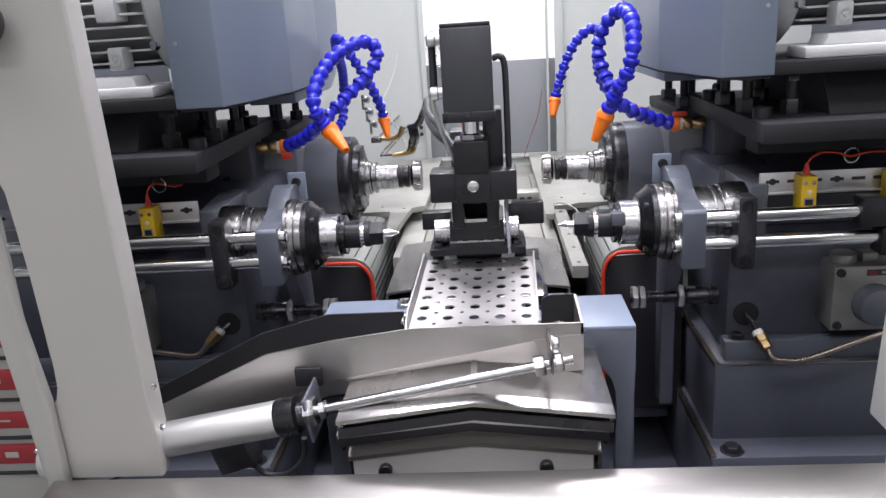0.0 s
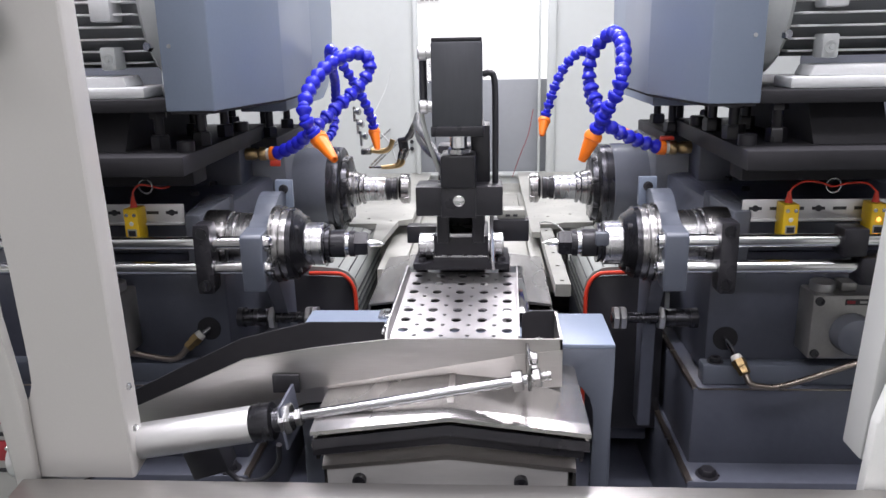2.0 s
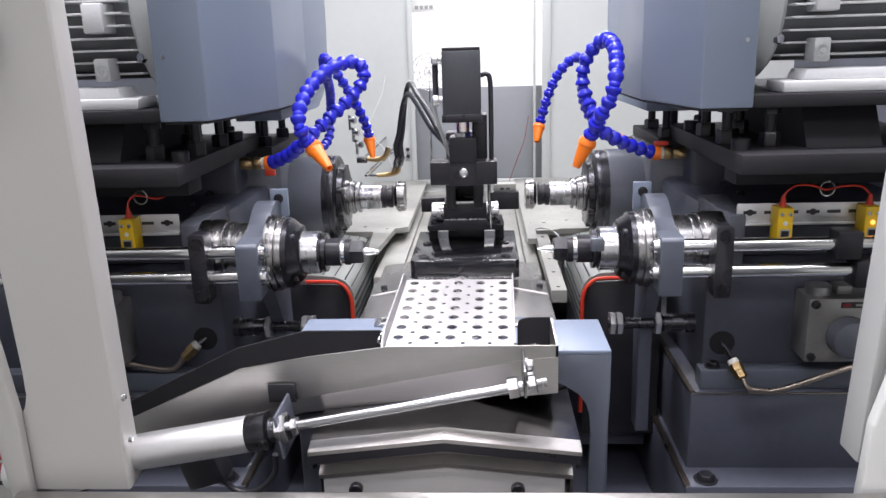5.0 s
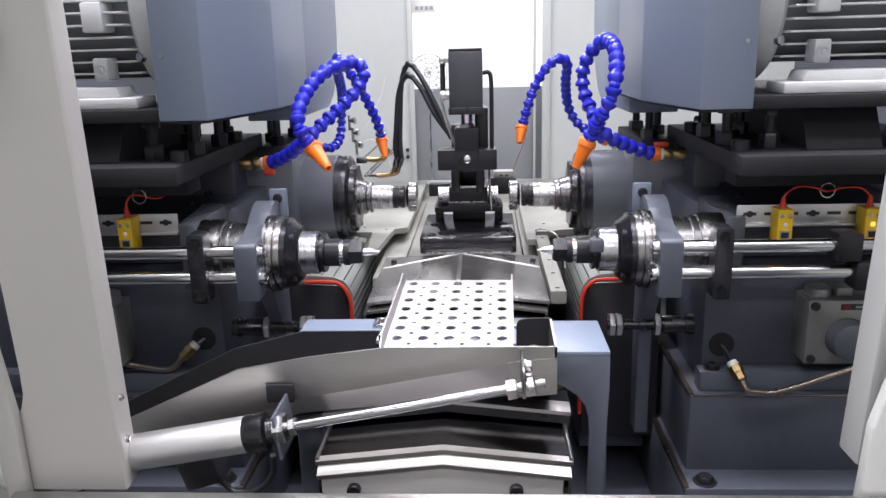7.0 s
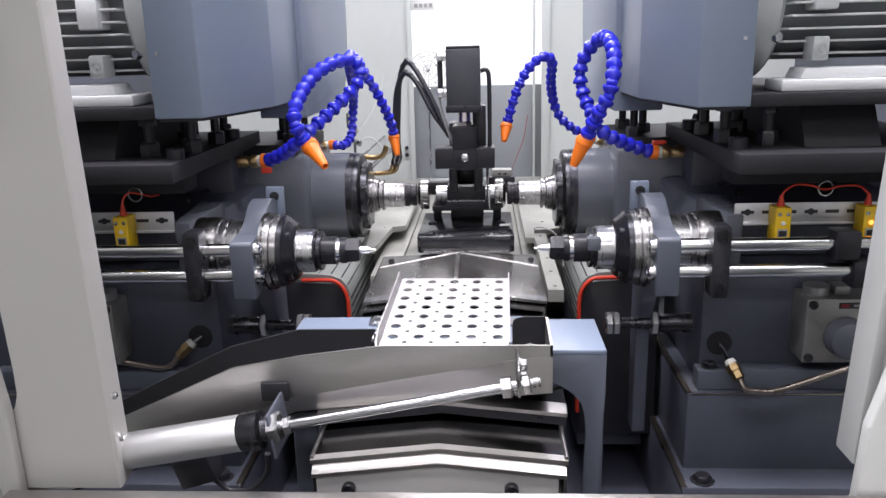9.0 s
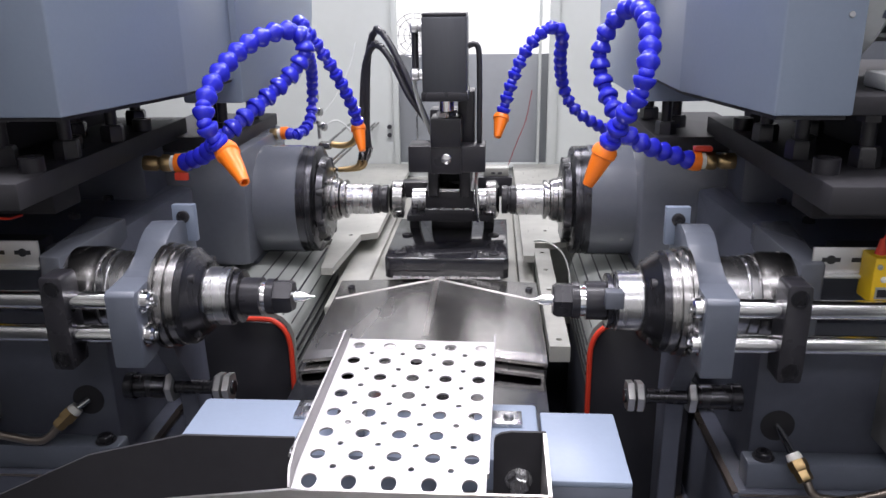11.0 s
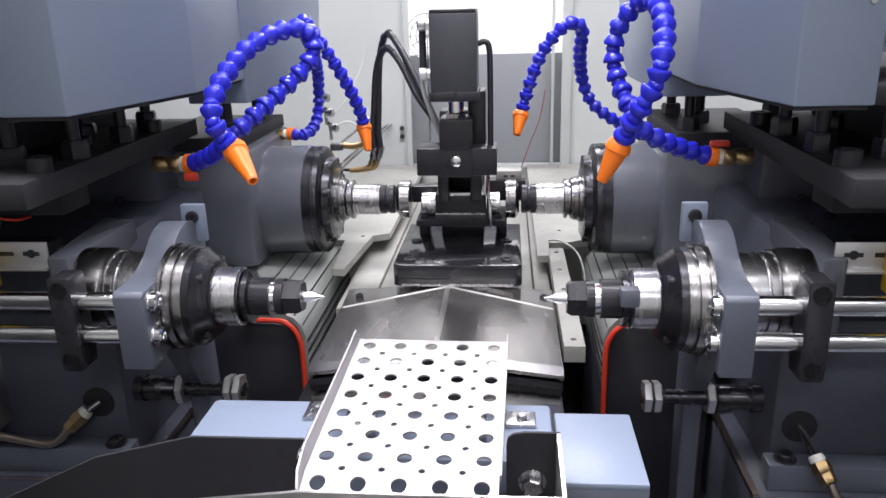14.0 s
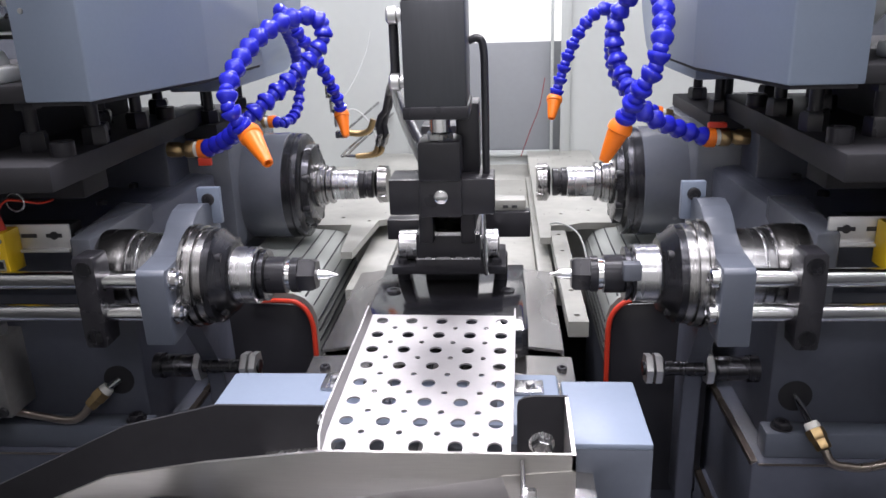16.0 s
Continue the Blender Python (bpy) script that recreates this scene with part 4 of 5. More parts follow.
def slide_actuator(s):
    unit = thing("linear_actuator", (s * 0.2, 1.15, 0.85), "ribbed aluminium slide cover with a black end cap and red cord", "slide cover", "slide covers")
    e = 0.171 if s < 0 else 0.182
    part("support", box(s * (e + 0.006), s * (e + 0.11), 1.10, 1.34, 0.62, 0.835, 0.002), SLATE, unit)
    outline = [(e, 0.830), (e, 0.893), (e + 0.004, 0.905), (e + 0.013, 0.916), (e + 0.028, 0.9225), (e + 0.12, 0.930), (e + 0.12, 0.830)]
    part("profile", prism([(s * x, z) for x, z in outline], "y", 1.078, 1.345), SLIDEALU, unit)
    for k in range(4):
        z = 0.842 + k * 0.0135
        part("groove", box(s * (e - 0.0012), s * (e + 0.001), 1.084, 1.345, z, z + 0.0035, 0), RUBBER, unit)
    for x in (0.0045, 0.0135, 0.029, 0.048, 0.068):
        z = 0.905 if x < 0.01 else 0.9165 if x < 0.02 else 0.9225 + (x - 0.028) * 0.0815
        part("groove", box(s * (e + x - 0.001), s * (e + x + 0.001), 1.084, 1.345, z - 0.001, z + 0.0006, 0), RUBBER, unit)
    cap = [(e + 0.003, 0.66), (e + 0.003, 0.888), (e + 0.008, 0.904), (e + 0.018, 0.914), (e + 0.12, 0.918), (e + 0.12, 0.66)]
    part("end_cap", prism([(s * x, z) for x, z in cap], "y", 1.062, 1.079, 0.002), RUBBER, unit, "black rubber end cap")
    cord = [(e + 0.070, 0.9205), (e + 0.030, 0.920), (e + 0.018, 0.9175), (e + 0.007, 0.907), (e + 0.001, 0.890), (e, 0.865), (e, 0.80), (e, 0.70)]
    part("red_cord", tube([(s * x, 1.060, z) for x, z in cord], 0.0032, 8), RED, unit, "red cord along the edge")
    return unit


for s in (-1, 1):
    side_base(s)
    saddle(s)
    near_spindle(s)
    flow_block(s)
    oil_pipe(s)
    platform(s)
    belt_hood(s)
    motor(s)
    slide_actuator(s)
slotted_strip(-1, -0.368, -0.66)
slotted_strip(1, 0.356, 0.66)
sensor(-0.428, False)
sensor(0.407, False)
sensor(0.512, True)
cable = thing("sensor_cable", (-0.43, 0.90, 1.07), "thin red sensor cable looping up into the dark", "cable", "sensor cables")
part("lead", tube([(-0.428, 0.900, 1.072), (-0.427, 0.902, 1.081), (-0.420, 0.905, 1.088), (-0.410, 0.908, 1.087), (-0.400, 0.925, 1.080), (-0.396, 0.942, 1.079)], 0.0013, 8), RED, cable)
cable = thing("sensor_cable", (0.46, 0.90, 1.07), "red sensor cable arching between the two sensors", "cable", "sensor cables")
part("lead", tube([(0.407, 0.900, 1.072), (0.412, 0.900, 1.080), (0.425, 0.902, 1.086), (0.445, 0.905, 1.084), (0.460, 0.905, 1.079), (0.480, 0.905, 1.083), (0.500, 0.902, 1.083), (0.511, 0.900, 1.074)], 0.0013, 8), RED, cable)
for x, z in ((0.462, 1.080), (-0.412, 1.086)):
    ring = thing("cable_ring", (x, 0.906, z), "small grey wire ring holding the red cable", "ring", "cable rings")
    part("wire", tube([(x + 0.009 * math.cos(2 * math.pi * k / 12), 0.906, z + 0.009 * math.sin(2 * math.pi * k / 12)) for k in range(13)], 0.0009, 6, 3), STEEL, ring)


# ---- blue segmented coolant hoses ----
def bead_mesh(r):
    p = r * 1.62
    rows = [(-0.25 * p, 0.50 * r), (-0.12 * p, 0.66 * r), (0.0, 0.72 * r), (0.10 * p, 0.66 * r), (0.17 * p, 0.60 * r), (0.20 * p, 0.93 * r), (0.27 * p, 1.0 * r), (0.40 * p, 1.0 * r), (0.62 * p, 0.84 * r), (0.78 * p, 0.64 * r), (0.88 * p, 0.52 * r)]
    return mesh_of(lathe((0, 0, 0), (0, 0, 1), rows, 18), "segment", BLUE)


BEAD = {}


def coolant_hose(points, tip, r, at, label, valve_way=None):
    hose = thing("coolant_hose", at, label, "hose", "coolant hoses")
    if r not in BEAD:
        BEAD[r] = bead_mesh(r)
    line = glide(points, 24)
    lengths = [0.0]
    for a, b in zip(line, line[1:]):
        lengths.append(lengths[-1] + (b - a).length)
    n = int(lengths[-1] / (r * 1.62))
    pitch = lengths[-1] / n

    def along(d):
        k = next((i for i in range(1, len(lengths)) if lengths[i] >= d), len(lengths) - 1)
        u = (d - lengths[k - 1]) / max(lengths[k] - lengths[k - 1], 1e-9)
        return line[k - 1].lerp(line[k], u)

    for k in range(n):
        a, b = along(k * pitch), along((k + 1) * pitch)
        ob = new("segment", BEAD[r])
        ob.parent = hose
        ob.matrix_local = Matrix.Translation(a - hose.location) @ (b - a).to_track_quat("Z", "Y").to_matrix().to_4x4()
    end, tip = Vector(points[-1]), Vector(tip)
    way = tip - end
    d = way.length
    part("nozzle", lathe(end, way, [(-0.1 * d, 0.95 * r), (0.0, 1.12 * r), (0.14 * d, 1.12 * r), (0.17 * d, 0.98 * r), (0.6 * d, 0.74 * r), (0.97 * d, 0.50 * r), (d, 0.46 * r), (d, 0.30 * r), (0.7 * d, 0.30 * r)], 22), ORANGE, hose, "orange tapered nozzle")
    if valve_way:
        way = Vector(valve_way).normalized()
        a = Vector(points[0])
        part("orange_adapter", lathe(a, way, [(-0.004, 0.9 * r), (0.0, 1.02 * r), (0.008, 1.02 * r), (0.009, 0.8 * r)], 20), ORANGE, hose, "orange thread adapter")
        part("tape_collar", lathe(a, way, [(0.008, 0.8 * r), (0.013, 0.85 * r), (0.014, 0.7 * r)], 16), WHITEPLASTIC, hose)
        part("valve_body", lathe(a, way, [(0.013, 0.75 * r), (0.016, 0.95 * r), (0.024, 0.95 * r), (0.026, 0.7 * r), (0.030, 0.7 * r), (0.032, 0.85 * r), (0.046, 0.85 * r)], 8), BRASS, hose, "brass ball valve")
    return hose


RN_R, FAR_R = 0.0108, 0.0092
LN = [(-0.286, 1.084, 1.102), (-0.252, 1.060, 1.116), (-0.219, 1.030, 1.140), (-0.197, 1.040, 1.159), (-0.178, 1.062, 1.177), (-0.156, 1.080, 1.198), (-0.140, 1.090, 1.218), (-0.138, 1.095, 1.238), (-0.149, 1.090, 1.247), (-0.168, 1.070, 1.245), (-0.189, 1.040, 1.233), (-0.202, 1.014, 1.216), (-0.209, 0.985, 1.197), (-0.211, 0.964, 1.178), (-0.207, 0.960, 1.160), (-0.199, 0.968, 1.145), (-0.194, 0.970, 1.138)]
LF = [(-0.238, 1.360, 1.091), (-0.220, 1.355, 1.089), (-0.210, 1.390, 1.103), (-0.208, 1.410, 1.142), (-0.196, 1.360, 1.191), (-0.187, 1.280, 1.233), (-0.172, 1.212, 1.253), (-0.160, 1.210, 1.238), (-0.147, 1.220, 1.214), (-0.134, 1.229, 1.189), (-0.123, 1.245, 1.159), (-0.116, 1.260, 1.132), (-0.115, 1.268, 1.114)]
RN = [(0.287, 1.090, 1.104), (0.258, 1.080, 1.114), (0.227, 1.060, 1.128), (0.205, 1.050, 1.141), (0.195, 1.050, 1.161), (0.186, 1.070, 1.182), (0.179, 1.080, 1.210), (0.182, 1.080, 1.238), (0.193, 1.070, 1.257), (0.206, 1.050, 1.269), (0.211, 1.000, 1.257), (0.209, 0.970, 1.235), (0.204, 0.950, 1.215), (0.200, 0.950, 1.194), (0.188, 0.955, 1.174), (0.180, 0.970, 1.151), (0.175, 0.977, 1.137)]
RF = [(0.232, 1.360, 1.094), (0.201, 1.339, 1.113), (0.177, 1.335, 1.133), (0.163, 1.330, 1.164), (0.155, 1.290, 1.204), (0.155, 1.260, 1.233), (0.145, 1.250, 1.243), (0.128, 1.240, 1.237), (0.110, 1.235, 1.218), (0.099, 1.232, 1.198), (0.090, 1.230, 1.175), (0.083, 1.230, 1.151), (0.078, 1.230, 1.133)]
NEARLABEL = "looped blue segmented coolant hose with an orange nozzle"
FARLABEL = "blue segmented coolant hose on the sliding spindle head"
left_near_hose = coolant_hose(LN, (-0.167, 0.936, 1.114), RN_R, (-0.286, 1.084, 1.102), NEARLABEL, (-1, 0.05, -0.02))
right_near_hose = coolant_hose(RN, (0.160, 0.980, 1.102), RN_R, (0.287, 1.090, 1.104), NEARLABEL, (1, 0.05, -0.02))
for hose, s in ((left_near_hose, -1), (right_near_hose, 1)):
    a = hose.location
    if s < 0:
        part("valve_lever", box(a.x - 0.006, a.x + 0.010, a.y - 0.016, a.y - 0.011, a.z - 0.017, a.z - 0.008, 0.002), RED, hose, "red valve lever")
    else:
        part("valve_lever", box(a.x + 0.000, a.x + 0.020, a.y - 0.006, a.y + 0.004, a.z + 0.011, a.z + 0.017, 0.002), RED, hose, "red valve lever")

# ---- main spindle heads: they slide towards the bed ----
def main_head(s):
    head = thing("main_spindle_head", (s * 0.30, MY, 0.86), "dark slate sliding spindle head with a milling arbor", "spindle head", "main spindle heads")

    def turned(name, mat, rows, label="", seg=48):
        return part(name, lathe((0, MY, MZ), (s, 0, 0), rows, seg), mat, head, label)

    part("body", box(s * 0.255, s * 0.56, MY - 0.095, MY + 0.12, 0.935, 1.095, 0.010), IRON, head)
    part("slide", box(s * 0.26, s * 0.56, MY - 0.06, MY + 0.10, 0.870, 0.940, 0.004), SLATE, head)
    turned("bearing_sleeve", IRON, [(0.196, 0.0745), (0.198, 0.0765), (0.256, 0.0765)], "dark grey bearing sleeve")
    turned("nose_flange", DARKSTEEL, [(0.163, 0.034), (0.163, 0.054), (0.1645, 0.057), (0.173, 0.060), (0.175, 0.0725), (0.177, 0.0750), (0.1835, 0.0755), (0.184, 0.0745), (0.186, 0.0745), (0.1865, 0.0755), (0.197, 0.0755)], "dark bolted nose flange")
    turned("nose_ring", GRIMY, [(0.150, 0.026), (0.151, 0.0300), (0.157, 0.0300), (0.158, 0.0320), (0.164, 0.0320)])
    turned("taper_collar", GRIMY, [(0.1375, 0.0230), (0.138, 0.0265), (0.1390, 0.0274), (0.1425, 0.0274), (0.1432, 0.0235), (0.1465, 0.0235), (0.147, 0.0272), (0.148, 0.0282), (0.152, 0.0282)])
    turned("arbor", STEEL, [(0.100, 0.0205), (0.101, 0.0215), (0.138, 0.0215)])
    turned("cutter_shank", BLACK, [(0.080, 0.018), (0.081, 0.0200), (0.088, 0.0200), (0.089, 0.0185), (0.092, 0.0185), (0.093, 0.0205), (0.100, 0.0205)])
    turned("cutter", GRIMY, [(0.058, 0.018), (0.059, 0.0265), (0.072, 0.0270), (0.077, 0.0200)], "toothed cutter at the end of the arbor", 24)
    for k in range(4):
        a = math.radians(30 + 90 * k)
        c = Vector((s * 0.064, MY + 0.0255 * math.cos(a), MZ + 0.0255 * math.sin(a)))
        bm = box(c.x - 0.006, c.x + 0.005, c.y - 0.003, c.y + 0.003, c.z - 0.003, c.z + 0.003, 0.0008)
        bmesh.ops.rotate(bm, verts=bm.verts, cent=c, matrix=Matrix.Rotation(a, 3, "X"))
        part("insert", bm, GRIMY, head)
    for k in range(8):
        a = math.radians(22.5 + 45 * k)
        p = Vector((s * 0.168, MY + 0.0545 * math.cos(a), MZ + 0.0545 * math.sin(a)))
        part("flange_screw", lathe(p, (-s, 0, 0), [(-0.004, 0.0062), (0.004, 0.0062), (0.005, 0.0054), (0.005, 0.0032), (0.002, 0.003)], 14), BLACK, head)
    arc = [(1.62 - 0.15 + 0.15 * math.sin(math.radians(a)), 1.305 - 0.15 * math.cos(math.radians(a))) for a in range(0, 91, 10)]
    outline = [(1.20, 1.66), (1.20, 1.155)] + arc + [(1.62, 1.66)]
    part("belt_guard", prism(outline, "x", s * 0.247, s * 0.325, 0.003), PAINT, head, "grey-blue rounded belt guard")
    part("top_plate", box(s * 0.268, s * 0.40, 1.20, 1.42, 1.094, 1.112, 0.002), SMOKE, head)
    for x, y in ((0.285, 1.225), (0.31, 1.28), (0.290, 1.36)):
        stud = part("guard_stud", rod((s * x, y, 1.111), (s * x, y, 1.157), 0.0065, 12), BLACK, head)
        part("nut", hexagon((s * x, y, 1.112), (0, 0, 1), 0.013, 0.016), BLACK, stud)
    return head


left_head, right_head = main_head(-1), main_head(1)
left_far_hose = coolant_hose(LF, (-0.108, 1.254, 1.084), FAR_R, LF[0], FARLABEL, (-1, 0.0, -0.1))
right_far_hose = coolant_hose(RF, (0.073, 1.215, 1.109), FAR_R, RF[0], FARLABEL, (1, 0.1, -0.3))

# ---- clamping carriage ----
carriage = thing("clamping_carriage", (0.008, 1.25, 0.935), "black steel clamping carriage with a tall hydraulic cylinder", "carriage")
CX = 0.008
part("base_plate", prism([(CX - 0.081, 1.186), (CX - 0.075, 1.180), (CX + 0.075, 1.180), (CX + 0.081, 1.186), (CX + 0.081, 1.37), (CX - 0.081, 1.37)], "z", 0.929, 0.957, 0.0015), WETBLACK, carriage)
part("base_edge", box(CX - 0.070, CX + 0.070, 1.1785, 1.181, 0.9295, 0.9325, 0), STEEL, carriage, "bright edge strip")
part("riser", box(CX - 0.030, CX + 0.030, 1.318, 1.352, 0.956, 0.990, 0.002), BLACK, carriage)
part("lower_jaw", prism([(CX - 0.060, 0.982), (CX - 0.060, 0.9905), (CX - 0.035, 0.9905), (CX - 0.034, 0.9985), (CX + 0.034, 0.9985), (CX + 0.035, 0.9905), (CX + 0.060, 0.9905), (CX + 0.060, 0.982)], "y", 1.268, 1.345, 0.0008), BLACK, carriage)
part("jaw_block", box(CX - 0.034, CX + 0.034, 1.270, 1.352, 0.998, 1.026, 0.003), BLACK, carriage)
# Added strip for the bright tube top between the jaw arms.
part("tube_top_strip", box(CX - 0.026, CX + 0.026, 1.2670, 1.2750, 1.0240, 1.0290, 0.001), STEEL, carriage, "bright strip standing in for the top of the clamped tube")
part("jaw_edge", box(CX - 0.034, CX + 0.034, 1.2680, 1.2710, 0.9985, 1.0005, 0), STEEL, carriage)
for sx in (-1, 1):
    part("jaw_arm", box(CX + sx * 0.029, CX + sx * 0.014, 1.262, 1.33, 1.018, 1.074, 0.002), BLACK, carriage)
    part("stop", box(CX + sx * 0.047, CX + sx * 0.062, 1.318, 1.340, 0.956, 0.985, 0.002), BLACK, carriage)
    part("clamp_dog", hexagon((CX + sx * 0.050, 1.280, 0.9905), (0, 0, 1), 0.0055, 0.005, 0.007), BLACK, carriage)
    screw((CX + sx * 0.062, 1.202, 0.957), (0, 0, 1), 0.0075, carriage, depth=0.0020)
    screw((CX + sx * 0.062, 1.284, 0.957), (0, 0, 1), 0.0075, carriage, depth=0.0020)
part("stop_bar", box(CX + 0.036, CX + 0.088, 1.345, 1.365, 0.998, 1.028, 0.002), BLACK, carriage)
pad = part("stop_pad", box(CX + 0.046, CX + 0.083, 1.352, 1.378, 1.027, 1.040, 0.0015), PALE, carriage, "pale worn stop pad")
for x in (0.060, 0.070):
    part("pad_slot", box(CX + x - 0.003, CX + x + 0.003, 1.3510, 1.3522, 1.031, 1.034, 0), RUBBER, pad)
part("stop_bar", box(CX - 0.075, CX - 0.035, 1.345, 1.365, 0.996, 1.020, 0.002), BLACK, carriage)
part("back_plate", box(CX - 0.030, CX + 0.030, 1.325, 1.362, 0.956, 1.13, 0.003), BLACK, carriage)
part("top_arm", box(CX - 0.020, CX + 0.021, 1.235, 1.345, 1.075, 1.100, 0.003), BLACK, carriage)
cross = part("cross_beam", box(CX - 0.048, CX + 0.050, 1.196, 1.240, 1.067, 1.101, 0.002), BLACK, carriage)
part("pivot_screw", lathe((CX + 0.001, 1.192, 1.086), (0, -1, 0), [(0, 0.007), (0.003, 0.0065), (0.004, 0.005), (0.004, 0)], 20), CHROME, cross)
part("ram_block", box(CX - 0.019, CX + 0.020, 1.188, 1.235, 1.100, 1.137, 0.003), BLACK, carriage)
part("ram_upright", box(CX - 0.019, CX + 0.020, 1.192, 1.196, 1.066, 1.102, 0.001), BLACK, carriage)
part("ram", rod((CX + 0.001, 1.205, 1.134), (CX + 0.001, 1.205, 1.166), 0.0095, 24), CHROME, carriage)
part("ram_nut", hexagon((CX + 0.001, 1.205, 1.136), (0, 0, 1), 0.0125, 0.008), STEEL, carriage)
side_arm = [(1.225, 1.10), (1.262, 1.10), (1.272, 1.13), (1.268, 1.166), (1.225, 1.166)]
part("side_arm", prism(side_arm, "x", CX + 0.014, CX + 0.036, 0.002), BLACK, carriage)
cylinder = part("cylinder_body", box(CX - 0.025, CX + 0.028, 1.160, 1.236, 1.163, 1.258, 0.002), CYLBLACK, carriage, "black anodised square hydraulic cylinder")
part("cylinder_foot", box(CX - 0.0265, CX + 0.0295, 1.1585, 1.2375, 1.161, 1.172, 0.0015), BLACK, cylinder)
part("cylinder_top", box(CX - 0.0245, CX + 0.0275, 1.161, 1.235, 1.2575, 1.262, 0.0015), BLACK, cylinder)
for z in (1.246, 1.190):
    f = part("hose_fitting", lathe((CX - 0.025, 1.19, z), (-1, 0, 0), [(0, 0.006), (0.006, 0.006), (0.007, 0.0075), (0.014, 0.0075), (0.016, 0.005)], 20), ALU, carriage, "pale hose fitting")
part("joining_hose", rod((CX - 0.036, 1.196, 1.194), (CX - 0.036, 1.196, 1.242), 0.0042, 12), RUBBER, carriage)
part("pipe", tube([(CX + 0.028, 1.215, 1.222), (CX + 0.036, 1.215, 1.224), (CX + 0.041, 1.215, 1.216), (CX + 0.042, 1.215, 1.18), (CX + 0.042, 1.218, 1.12), (CX + 0.042, 1.220, 1.100)], 0.0036, 12), RUBBER, carriage, "black bent pipe")
part("pipe", tube([(CX + 0.038, 1.245, 1.066), (CX + 0.038, 1.25, 1.03), (CX + 0.040, 1.26, 0.985)], 0.0025, 8), CHROME, carriage)
part("clear_tube", tube([(CX - 0.040, 1.20, 1.19), (CX - 0.036, 1.21, 1.16), (CX - 0.026, 1.225, 1.125), (CX - 0.018, 1.24, 1.10)], 0.0026, 8), CLEAR, carriage)

LINKS = 26
hose_links = []


def hose_line(k, d):
    """The line of a supply hose when the carriage has moved by d."""
    px, out = CX - 0.040, 0.009 * k
    pull = min(1.0, max(0.0, -d / 0.40))
    top = 1.238 - 0.020 * k - (0.098 - 0.006 * k) * pull
    rest = [(px - 0.084 - out, 1.362, 1.066, 0.0), (px - 0.086 - out, 1.360, 1.092, 0.0), (px - 0.084 - 0.8 * out + 0.010 * pull, 1.356, 1.066 + 0.38 * (top - 1.066), 0.01), (px - 0.078 - 0.6 * out + 0.016 * pull, 1.350, 1.066 + 0.80 * (top - 1.066), 0.06),
            (px - 0.064 - 0.3 * out + 0.012 * pull, 1.340, top, 0.22), (px - 0.044 + 0.003 * pull, 1.325, top - 0.018 + 0.010 * pull, 0.48), (px - 0.018, 1.312, top - 0.066 + 0.055 * pull, 0.78), (px + 0.010, 1.300 + 0.008 * k, 1.112, 1.0)]
    line = glide([(x, y + 1.03 * d * w, z - 0.009 * d * w) for x, y, z, w in rest], 10)
    runs = [0.0]
    for a, b in zip(line, line[1:]):
        runs.append(runs[-1] + (b - a).length)
    out_points = []
    for n in range(LINKS + 1):
        want = runs[-1] * n / LINKS
        i = min(next((q for q in range(1, len(runs)) if runs[q] >= want), len(runs) - 1), len(runs) - 1)
        out_points.append(line[i - 1].lerp(line[i], (want - runs[i - 1]) / max(runs[i] - runs[i - 1], 1e-9)))
    return out_points


link_mesh = mesh_of(lathe((0, 0, -0.0115), (0, 0, 1), [(0, 0.0030), (0.002, 0.0047), (0.021, 0.0047), (0.023, 0.0030)], 12), "link", RUBBER)
for k in (0, 1):
    px = CX - 0.040 - 0.008 * k
    hose = thing("supply_hose", (px - 0.08, 1.355, 1.05), "black rubber hydraulic hose arching to the clamp cylinder", "hose", "supply hoses")
    part("ferrule", lathe((px - 0.083, 1.362, 1.070), (-0.35, 0.02, -1), [(0, 0.0058), (0.016, 0.0058), (0.018, 0.0044), (0.026, 0.0044)], 14), GRIMY, hose)
    part("elbow", tube([(px - 0.090, 1.362, 1.050), (px - 0.094, 1.362, 1.041), (px - 0.104, 1.362, 1.037), (px - 0.124, 1.362, 1.035)], 0.0042, 10), BRASS, hose)
    part("wall_pipe", tube([(px - 0.122, 1.362, 1.035), (px - 0.140, 1.375, 1.034), (px - 0.150, 1.42, 1.033), (px - 0.152, 1.918, 1.02)], 0.0022, 10), GRIMY, hose)
    for n in range(LINKS):
        link = new("hose_link", link_mesh)
        link.parent = hose
        hose_links.append((link, hose, k, n))

workpiece = thing("tube_workpiece", (0.008, MY, MZ), "short bright steel tube held in the clamp", "workpiece")
part("wall", lathe((-0.046, MY, MZ), (1, 0, 0), [(0.001, 0.0105), (0, 0.0115), (0, 0.0148), (0.001, 0.0158), (0.106, 0.0158), (0.107, 0.0148), (0.107, 0.0115), (0.106, 0.0105)], 36), STEEL, workpiece)

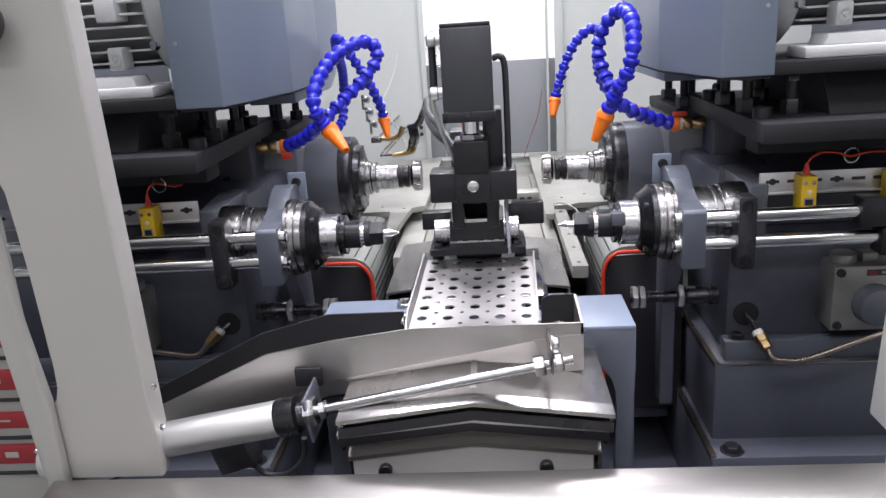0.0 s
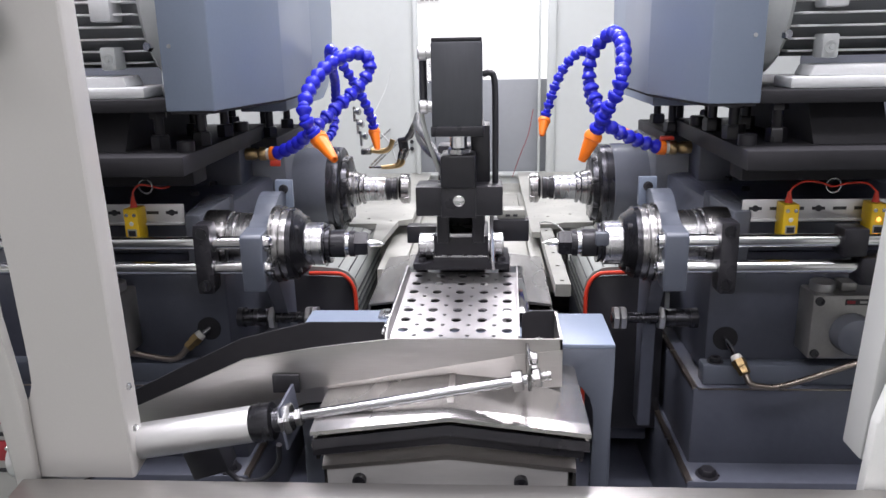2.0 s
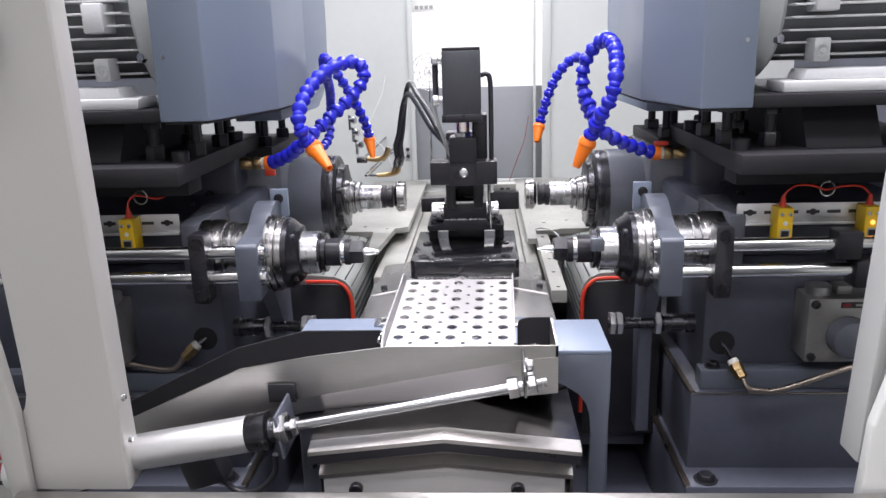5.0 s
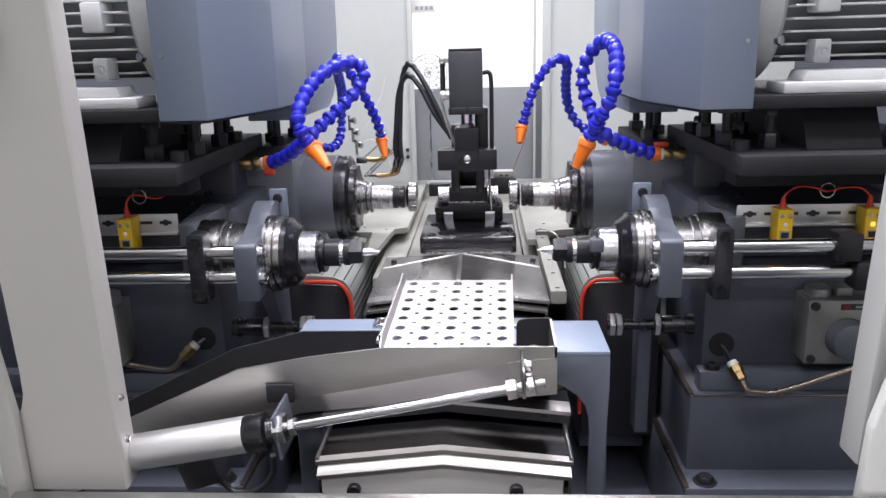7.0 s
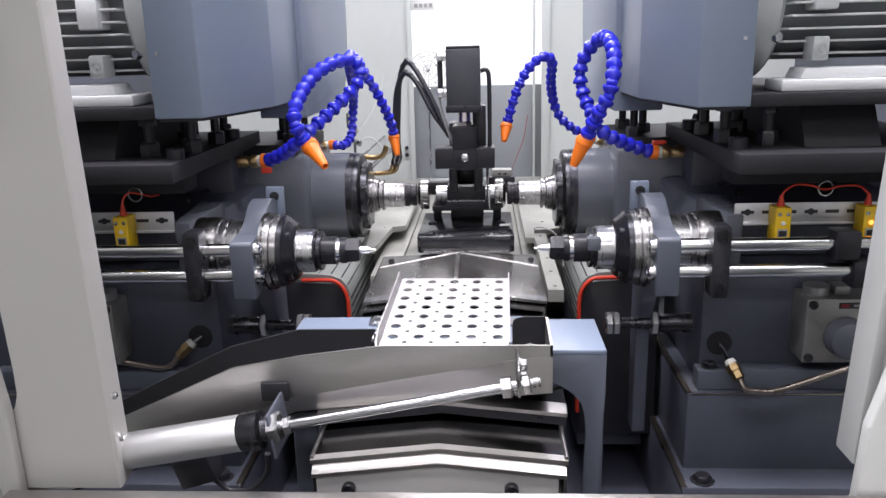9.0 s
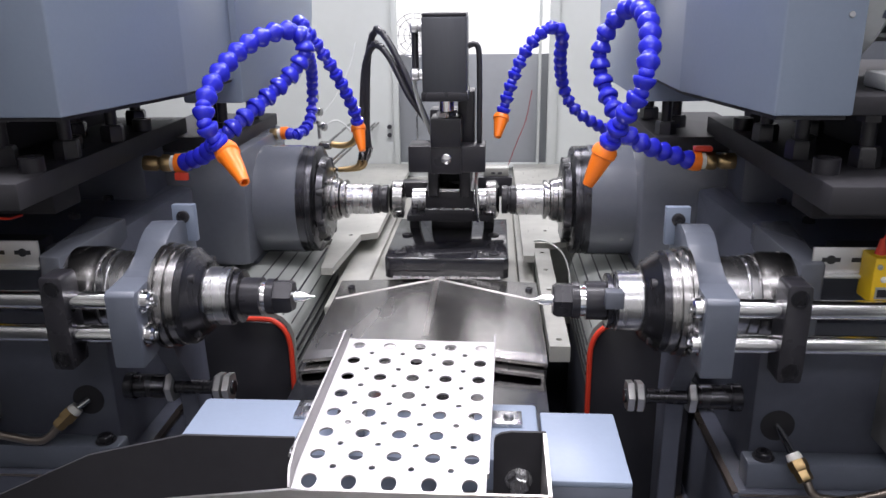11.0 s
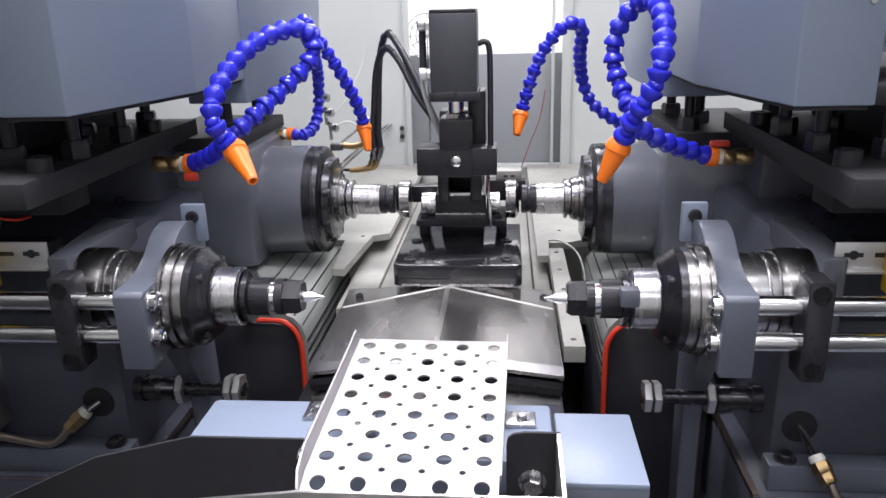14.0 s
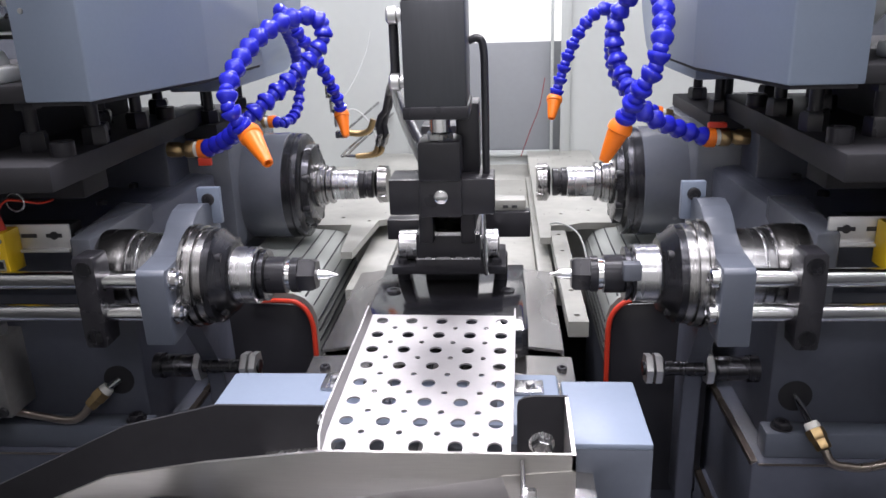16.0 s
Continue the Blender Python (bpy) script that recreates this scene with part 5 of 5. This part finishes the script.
# ---- fittings on the back wall ----
manifold = thing("oil_manifold", (-0.24, 1.70, 1.02), "oily brass fittings with thin clear tubes near the back wall", "manifold")
part("block", box(-0.226, -0.205, 1.505, 1.525, 1.038, 1.050, 0.002), GRIMY, manifold)
part("elbow", tube([(-0.205, 1.515, 1.046), (-0.185, 1.515, 1.044), (-0.168, 1.515, 1.050), (-0.160, 1.515, 1.068)], 0.0055, 10), BRASS, manifold)
part("wall_pipe", rod((-0.216, 1.52, 1.044), (-0.216, 1.919, 1.044), 0.0024, 10), GRIMY, manifold)
for z, x in ((1.10, -0.232), (1.075, -0.226), (1.125, -0.238)):
    part("fitting", lathe((x, 1.52, z), (1, -0.3, 0), [(0, 0.005), (0.006, 0.005), (0.007, 0.007), (0.013, 0.007), (0.014, 0.004)], 10), STEEL, manifold)
    part("fitting_stem", rod((x, 1.52, z - 0.02), (x, 1.52, z + 0.01), 0.003, 8), STEEL, manifold)
part("thin_tube", tube([(-0.226, 1.52, 1.09), (-0.20, 1.53, 1.12), (-0.175, 1.55, 1.17), (-0.165, 1.56, 1.21)], 0.0012, 6), CLEAR, manifold)
part("thin_tube", tube([(-0.226, 1.52, 1.07), (-0.195, 1.52, 1.085), (-0.17, 1.53, 1.06), (-0.155, 1.53, 1.02)], 0.0016, 6), CLEAR, manifold)
wire = thing("hanging_wire", (0.09, 1.90, 1.0), "thin red wire hanging before the grey panel", "wire")
part("lead", tube([(0.150, 1.915, 1.09), (0.138, 1.90, 1.03), (0.118, 1.89, 0.98), (0.098, 1.88, 0.926)], 0.0009, 6), LABELRED, wire)

notice = thing("paper_notice", (-0.11, 1.935, 1.36), "small white notice with faded red and grey writing", "notice")
part("sheet", box(-0.138, -0.078, 1.933, 1.935, 1.350, 1.415, 0.0005), HALLWALL, notice)
for k in range(4):
    part("writing_bar", box(-0.130 + 0.012 * k, -0.121 + 0.012 * k, 1.9322, 1.933, 1.357, 1.366, 0), LABELGREY, notice)
guard = thing("wire_guard", (-0.105, 1.93, 1.20), "round wire fan guard in the back opening", "guard")
for r in (0.012, 0.024, 0.036, 0.046):
    part("wire_ring", tube([(-0.100 + r * math.cos(2 * math.pi * k / 20), 1.93, 1.205 + r * math.sin(2 * math.pi * k / 20)) for k in range(21)], 0.0008, 6, 2), STEEL, guard)
for k in range(6):
    a = math.pi * k / 6
    part("wire_spoke", rod((-0.100 - 0.046 * math.cos(a), 1.931, 1.205 - 0.046 * math.sin(a)), (-0.100 + 0.046 * math.cos(a), 1.931, 1.205 + 0.046 * math.sin(a)), 0.0008, 6), STEEL, guard)
part("stem", rod((-0.100, 1.932, 1.16), (-0.100, 1.932, 0.93), 0.002, 8), STEEL, guard)

# bright turnings lying about
random.seed(4)
bm = bmesh.new()


def chip(x, y, z, size):
    a = random.uniform(0, 6.28)
    pts = [Vector((x, y, z)) + Vector((math.cos(a + 1.3 * k), math.sin(a + 1.3 * k), 0.25 * k)) * size * (0.6 + 0.1 * k) for k in range(4)]
    low = [bm.verts.new(p) for p in pts]
    high = [bm.verts.new(p + Vector((0, 0, 0.5 * size))) for p in pts]
    for k in range(3):
        bm.faces.new((low[k], low[k + 1], high[k + 1], high[k]))


for k in range(150):
    x, y = random.uniform(-0.14, 0.14), random.uniform(1.12, 1.75)
    chip(x, y, 0.898, random.uniform(0.0008, 0.0022))
for k in range(70):
    x = random.choice((-1, 1)) * random.uniform(0.16, 0.45)
    y = random.uniform(1.36, 1.88)
    chip(x, y, 0.801 + (y - 1.22) / 7.0, random.uniform(0.001, 0.0025))
for k in range(90):
    x = random.choice((-1, 1)) * random.uniform(0.116, 0.24)
    chip(x, random.uniform(1.39, 1.88), 0.9302, random.uniform(0.0008, 0.0024))
solid("metal_chips", bm, CHROME, "bright steel turnings scattered on the oily bed", "chips", kind="stuff")

# hall lamps
for x, y in ((0.0, -2.3), (0.0, -0.3), (0.0, 0.75), (0.0, 2.9)):
    fixture = thing("ceiling_lamp", (x, y, 3.2), "long white lamp hanging from the hall ceiling", "lamp", "ceiling lamps")
    part("housing", box(x - 1.45, x + 1.45, y - 0.24, y + 0.24, 3.17, 3.25, 0.01), WHITECAST, fixture)
    part("hanger", rod((x - 0.8, y, 3.25), (x - 0.8, y, 4.0), 0.01, 8), STEEL, fixture)
    part("hanger", rod((x + 0.8, y, 3.25), (x + 0.8, y, 4.0), 0.01, 8), STEEL, fixture)


# ---- what moves ----
def motions():
    ways = [(0.0, -0.392), (1.0, -0.396), (3.1, -0.397), (3.3, -0.378), (3.5, -0.345), (4.0, -0.279), (4.2, -0.252), (5.2, -0.115), (5.9, -0.030), (6.3, -0.002), (6.5, 0.004), (7.0, 0.006),
            (9.0, 0.0), (12.5, 0.0), (13.4, -0.004), (13.7, -0.012), (14.0, -0.027), (14.5, -0.070), (15.0, -0.127), (15.5, -0.203), (16.0, -0.285)]
    for ob in (carriage, workpiece):
        at = ob.location.copy()
        walk(ob, [(t, pose(at.x + 0.020 * d, at.y + 1.03 * d, at.z - 0.009 * d)) for t, d in ways])
    lines = {(k, d): hose_line(k, d) for k in (0, 1) for t, d in ways}
    for ob, hose, k, n in hose_links:
        rows = []
        for t, d in ways:
            a, b = lines[k, d][n], lines[k, d][n + 1]
            rows.append((t, Matrix.Translation(0.5 * (a + b) - hose.location) @ (b - a).to_track_quat("Z", "Y").to_matrix().to_4x4()))
        walk(ob, rows)
    at = top_cover.location.copy()
    walk(top_cover, [(t, pose(at.x, at.y + 0.39 + 0.985 * d, at.z)) for t, d in ways])
    at = middle_cover.location.copy()
    walk(middle_cover, [(t, pose(at.x, at.y + max(0.0, 0.078 + d), at.z)) for t, d in ways])
    left = [(0.0, -0.047), (6.4, -0.047), (6.6, -0.044), (7.0, -0.025), (7.3, -0.007), (7.5, -0.001), (8.0, 0.0), (13.6, 0.0), (13.8, -0.002), (14.0, -0.007), (14.5, -0.028), (14.8, -0.042), (15.0, -0.047), (16.0, -0.047)]
    right = [(0.0, 0.050), (6.4, 0.050), (6.6, 0.046), (7.0, 0.022), (7.3, 0.004), (7.5, 0.0), (13.6, 0.0), (13.8, 0.003), (14.0, 0.009), (14.5, 0.035), (14.8, 0.047), (15.0, 0.049), (16.0, 0.049)]
    for obs, rows in (((left_head, left_far_hose), left), ((right_head, right_far_hose), right)):
        for ob in obs:
            at = ob.location.copy()
            walk(ob, [(t, pose(at.x + d, at.y, at.z)) for t, d in rows])


motions()
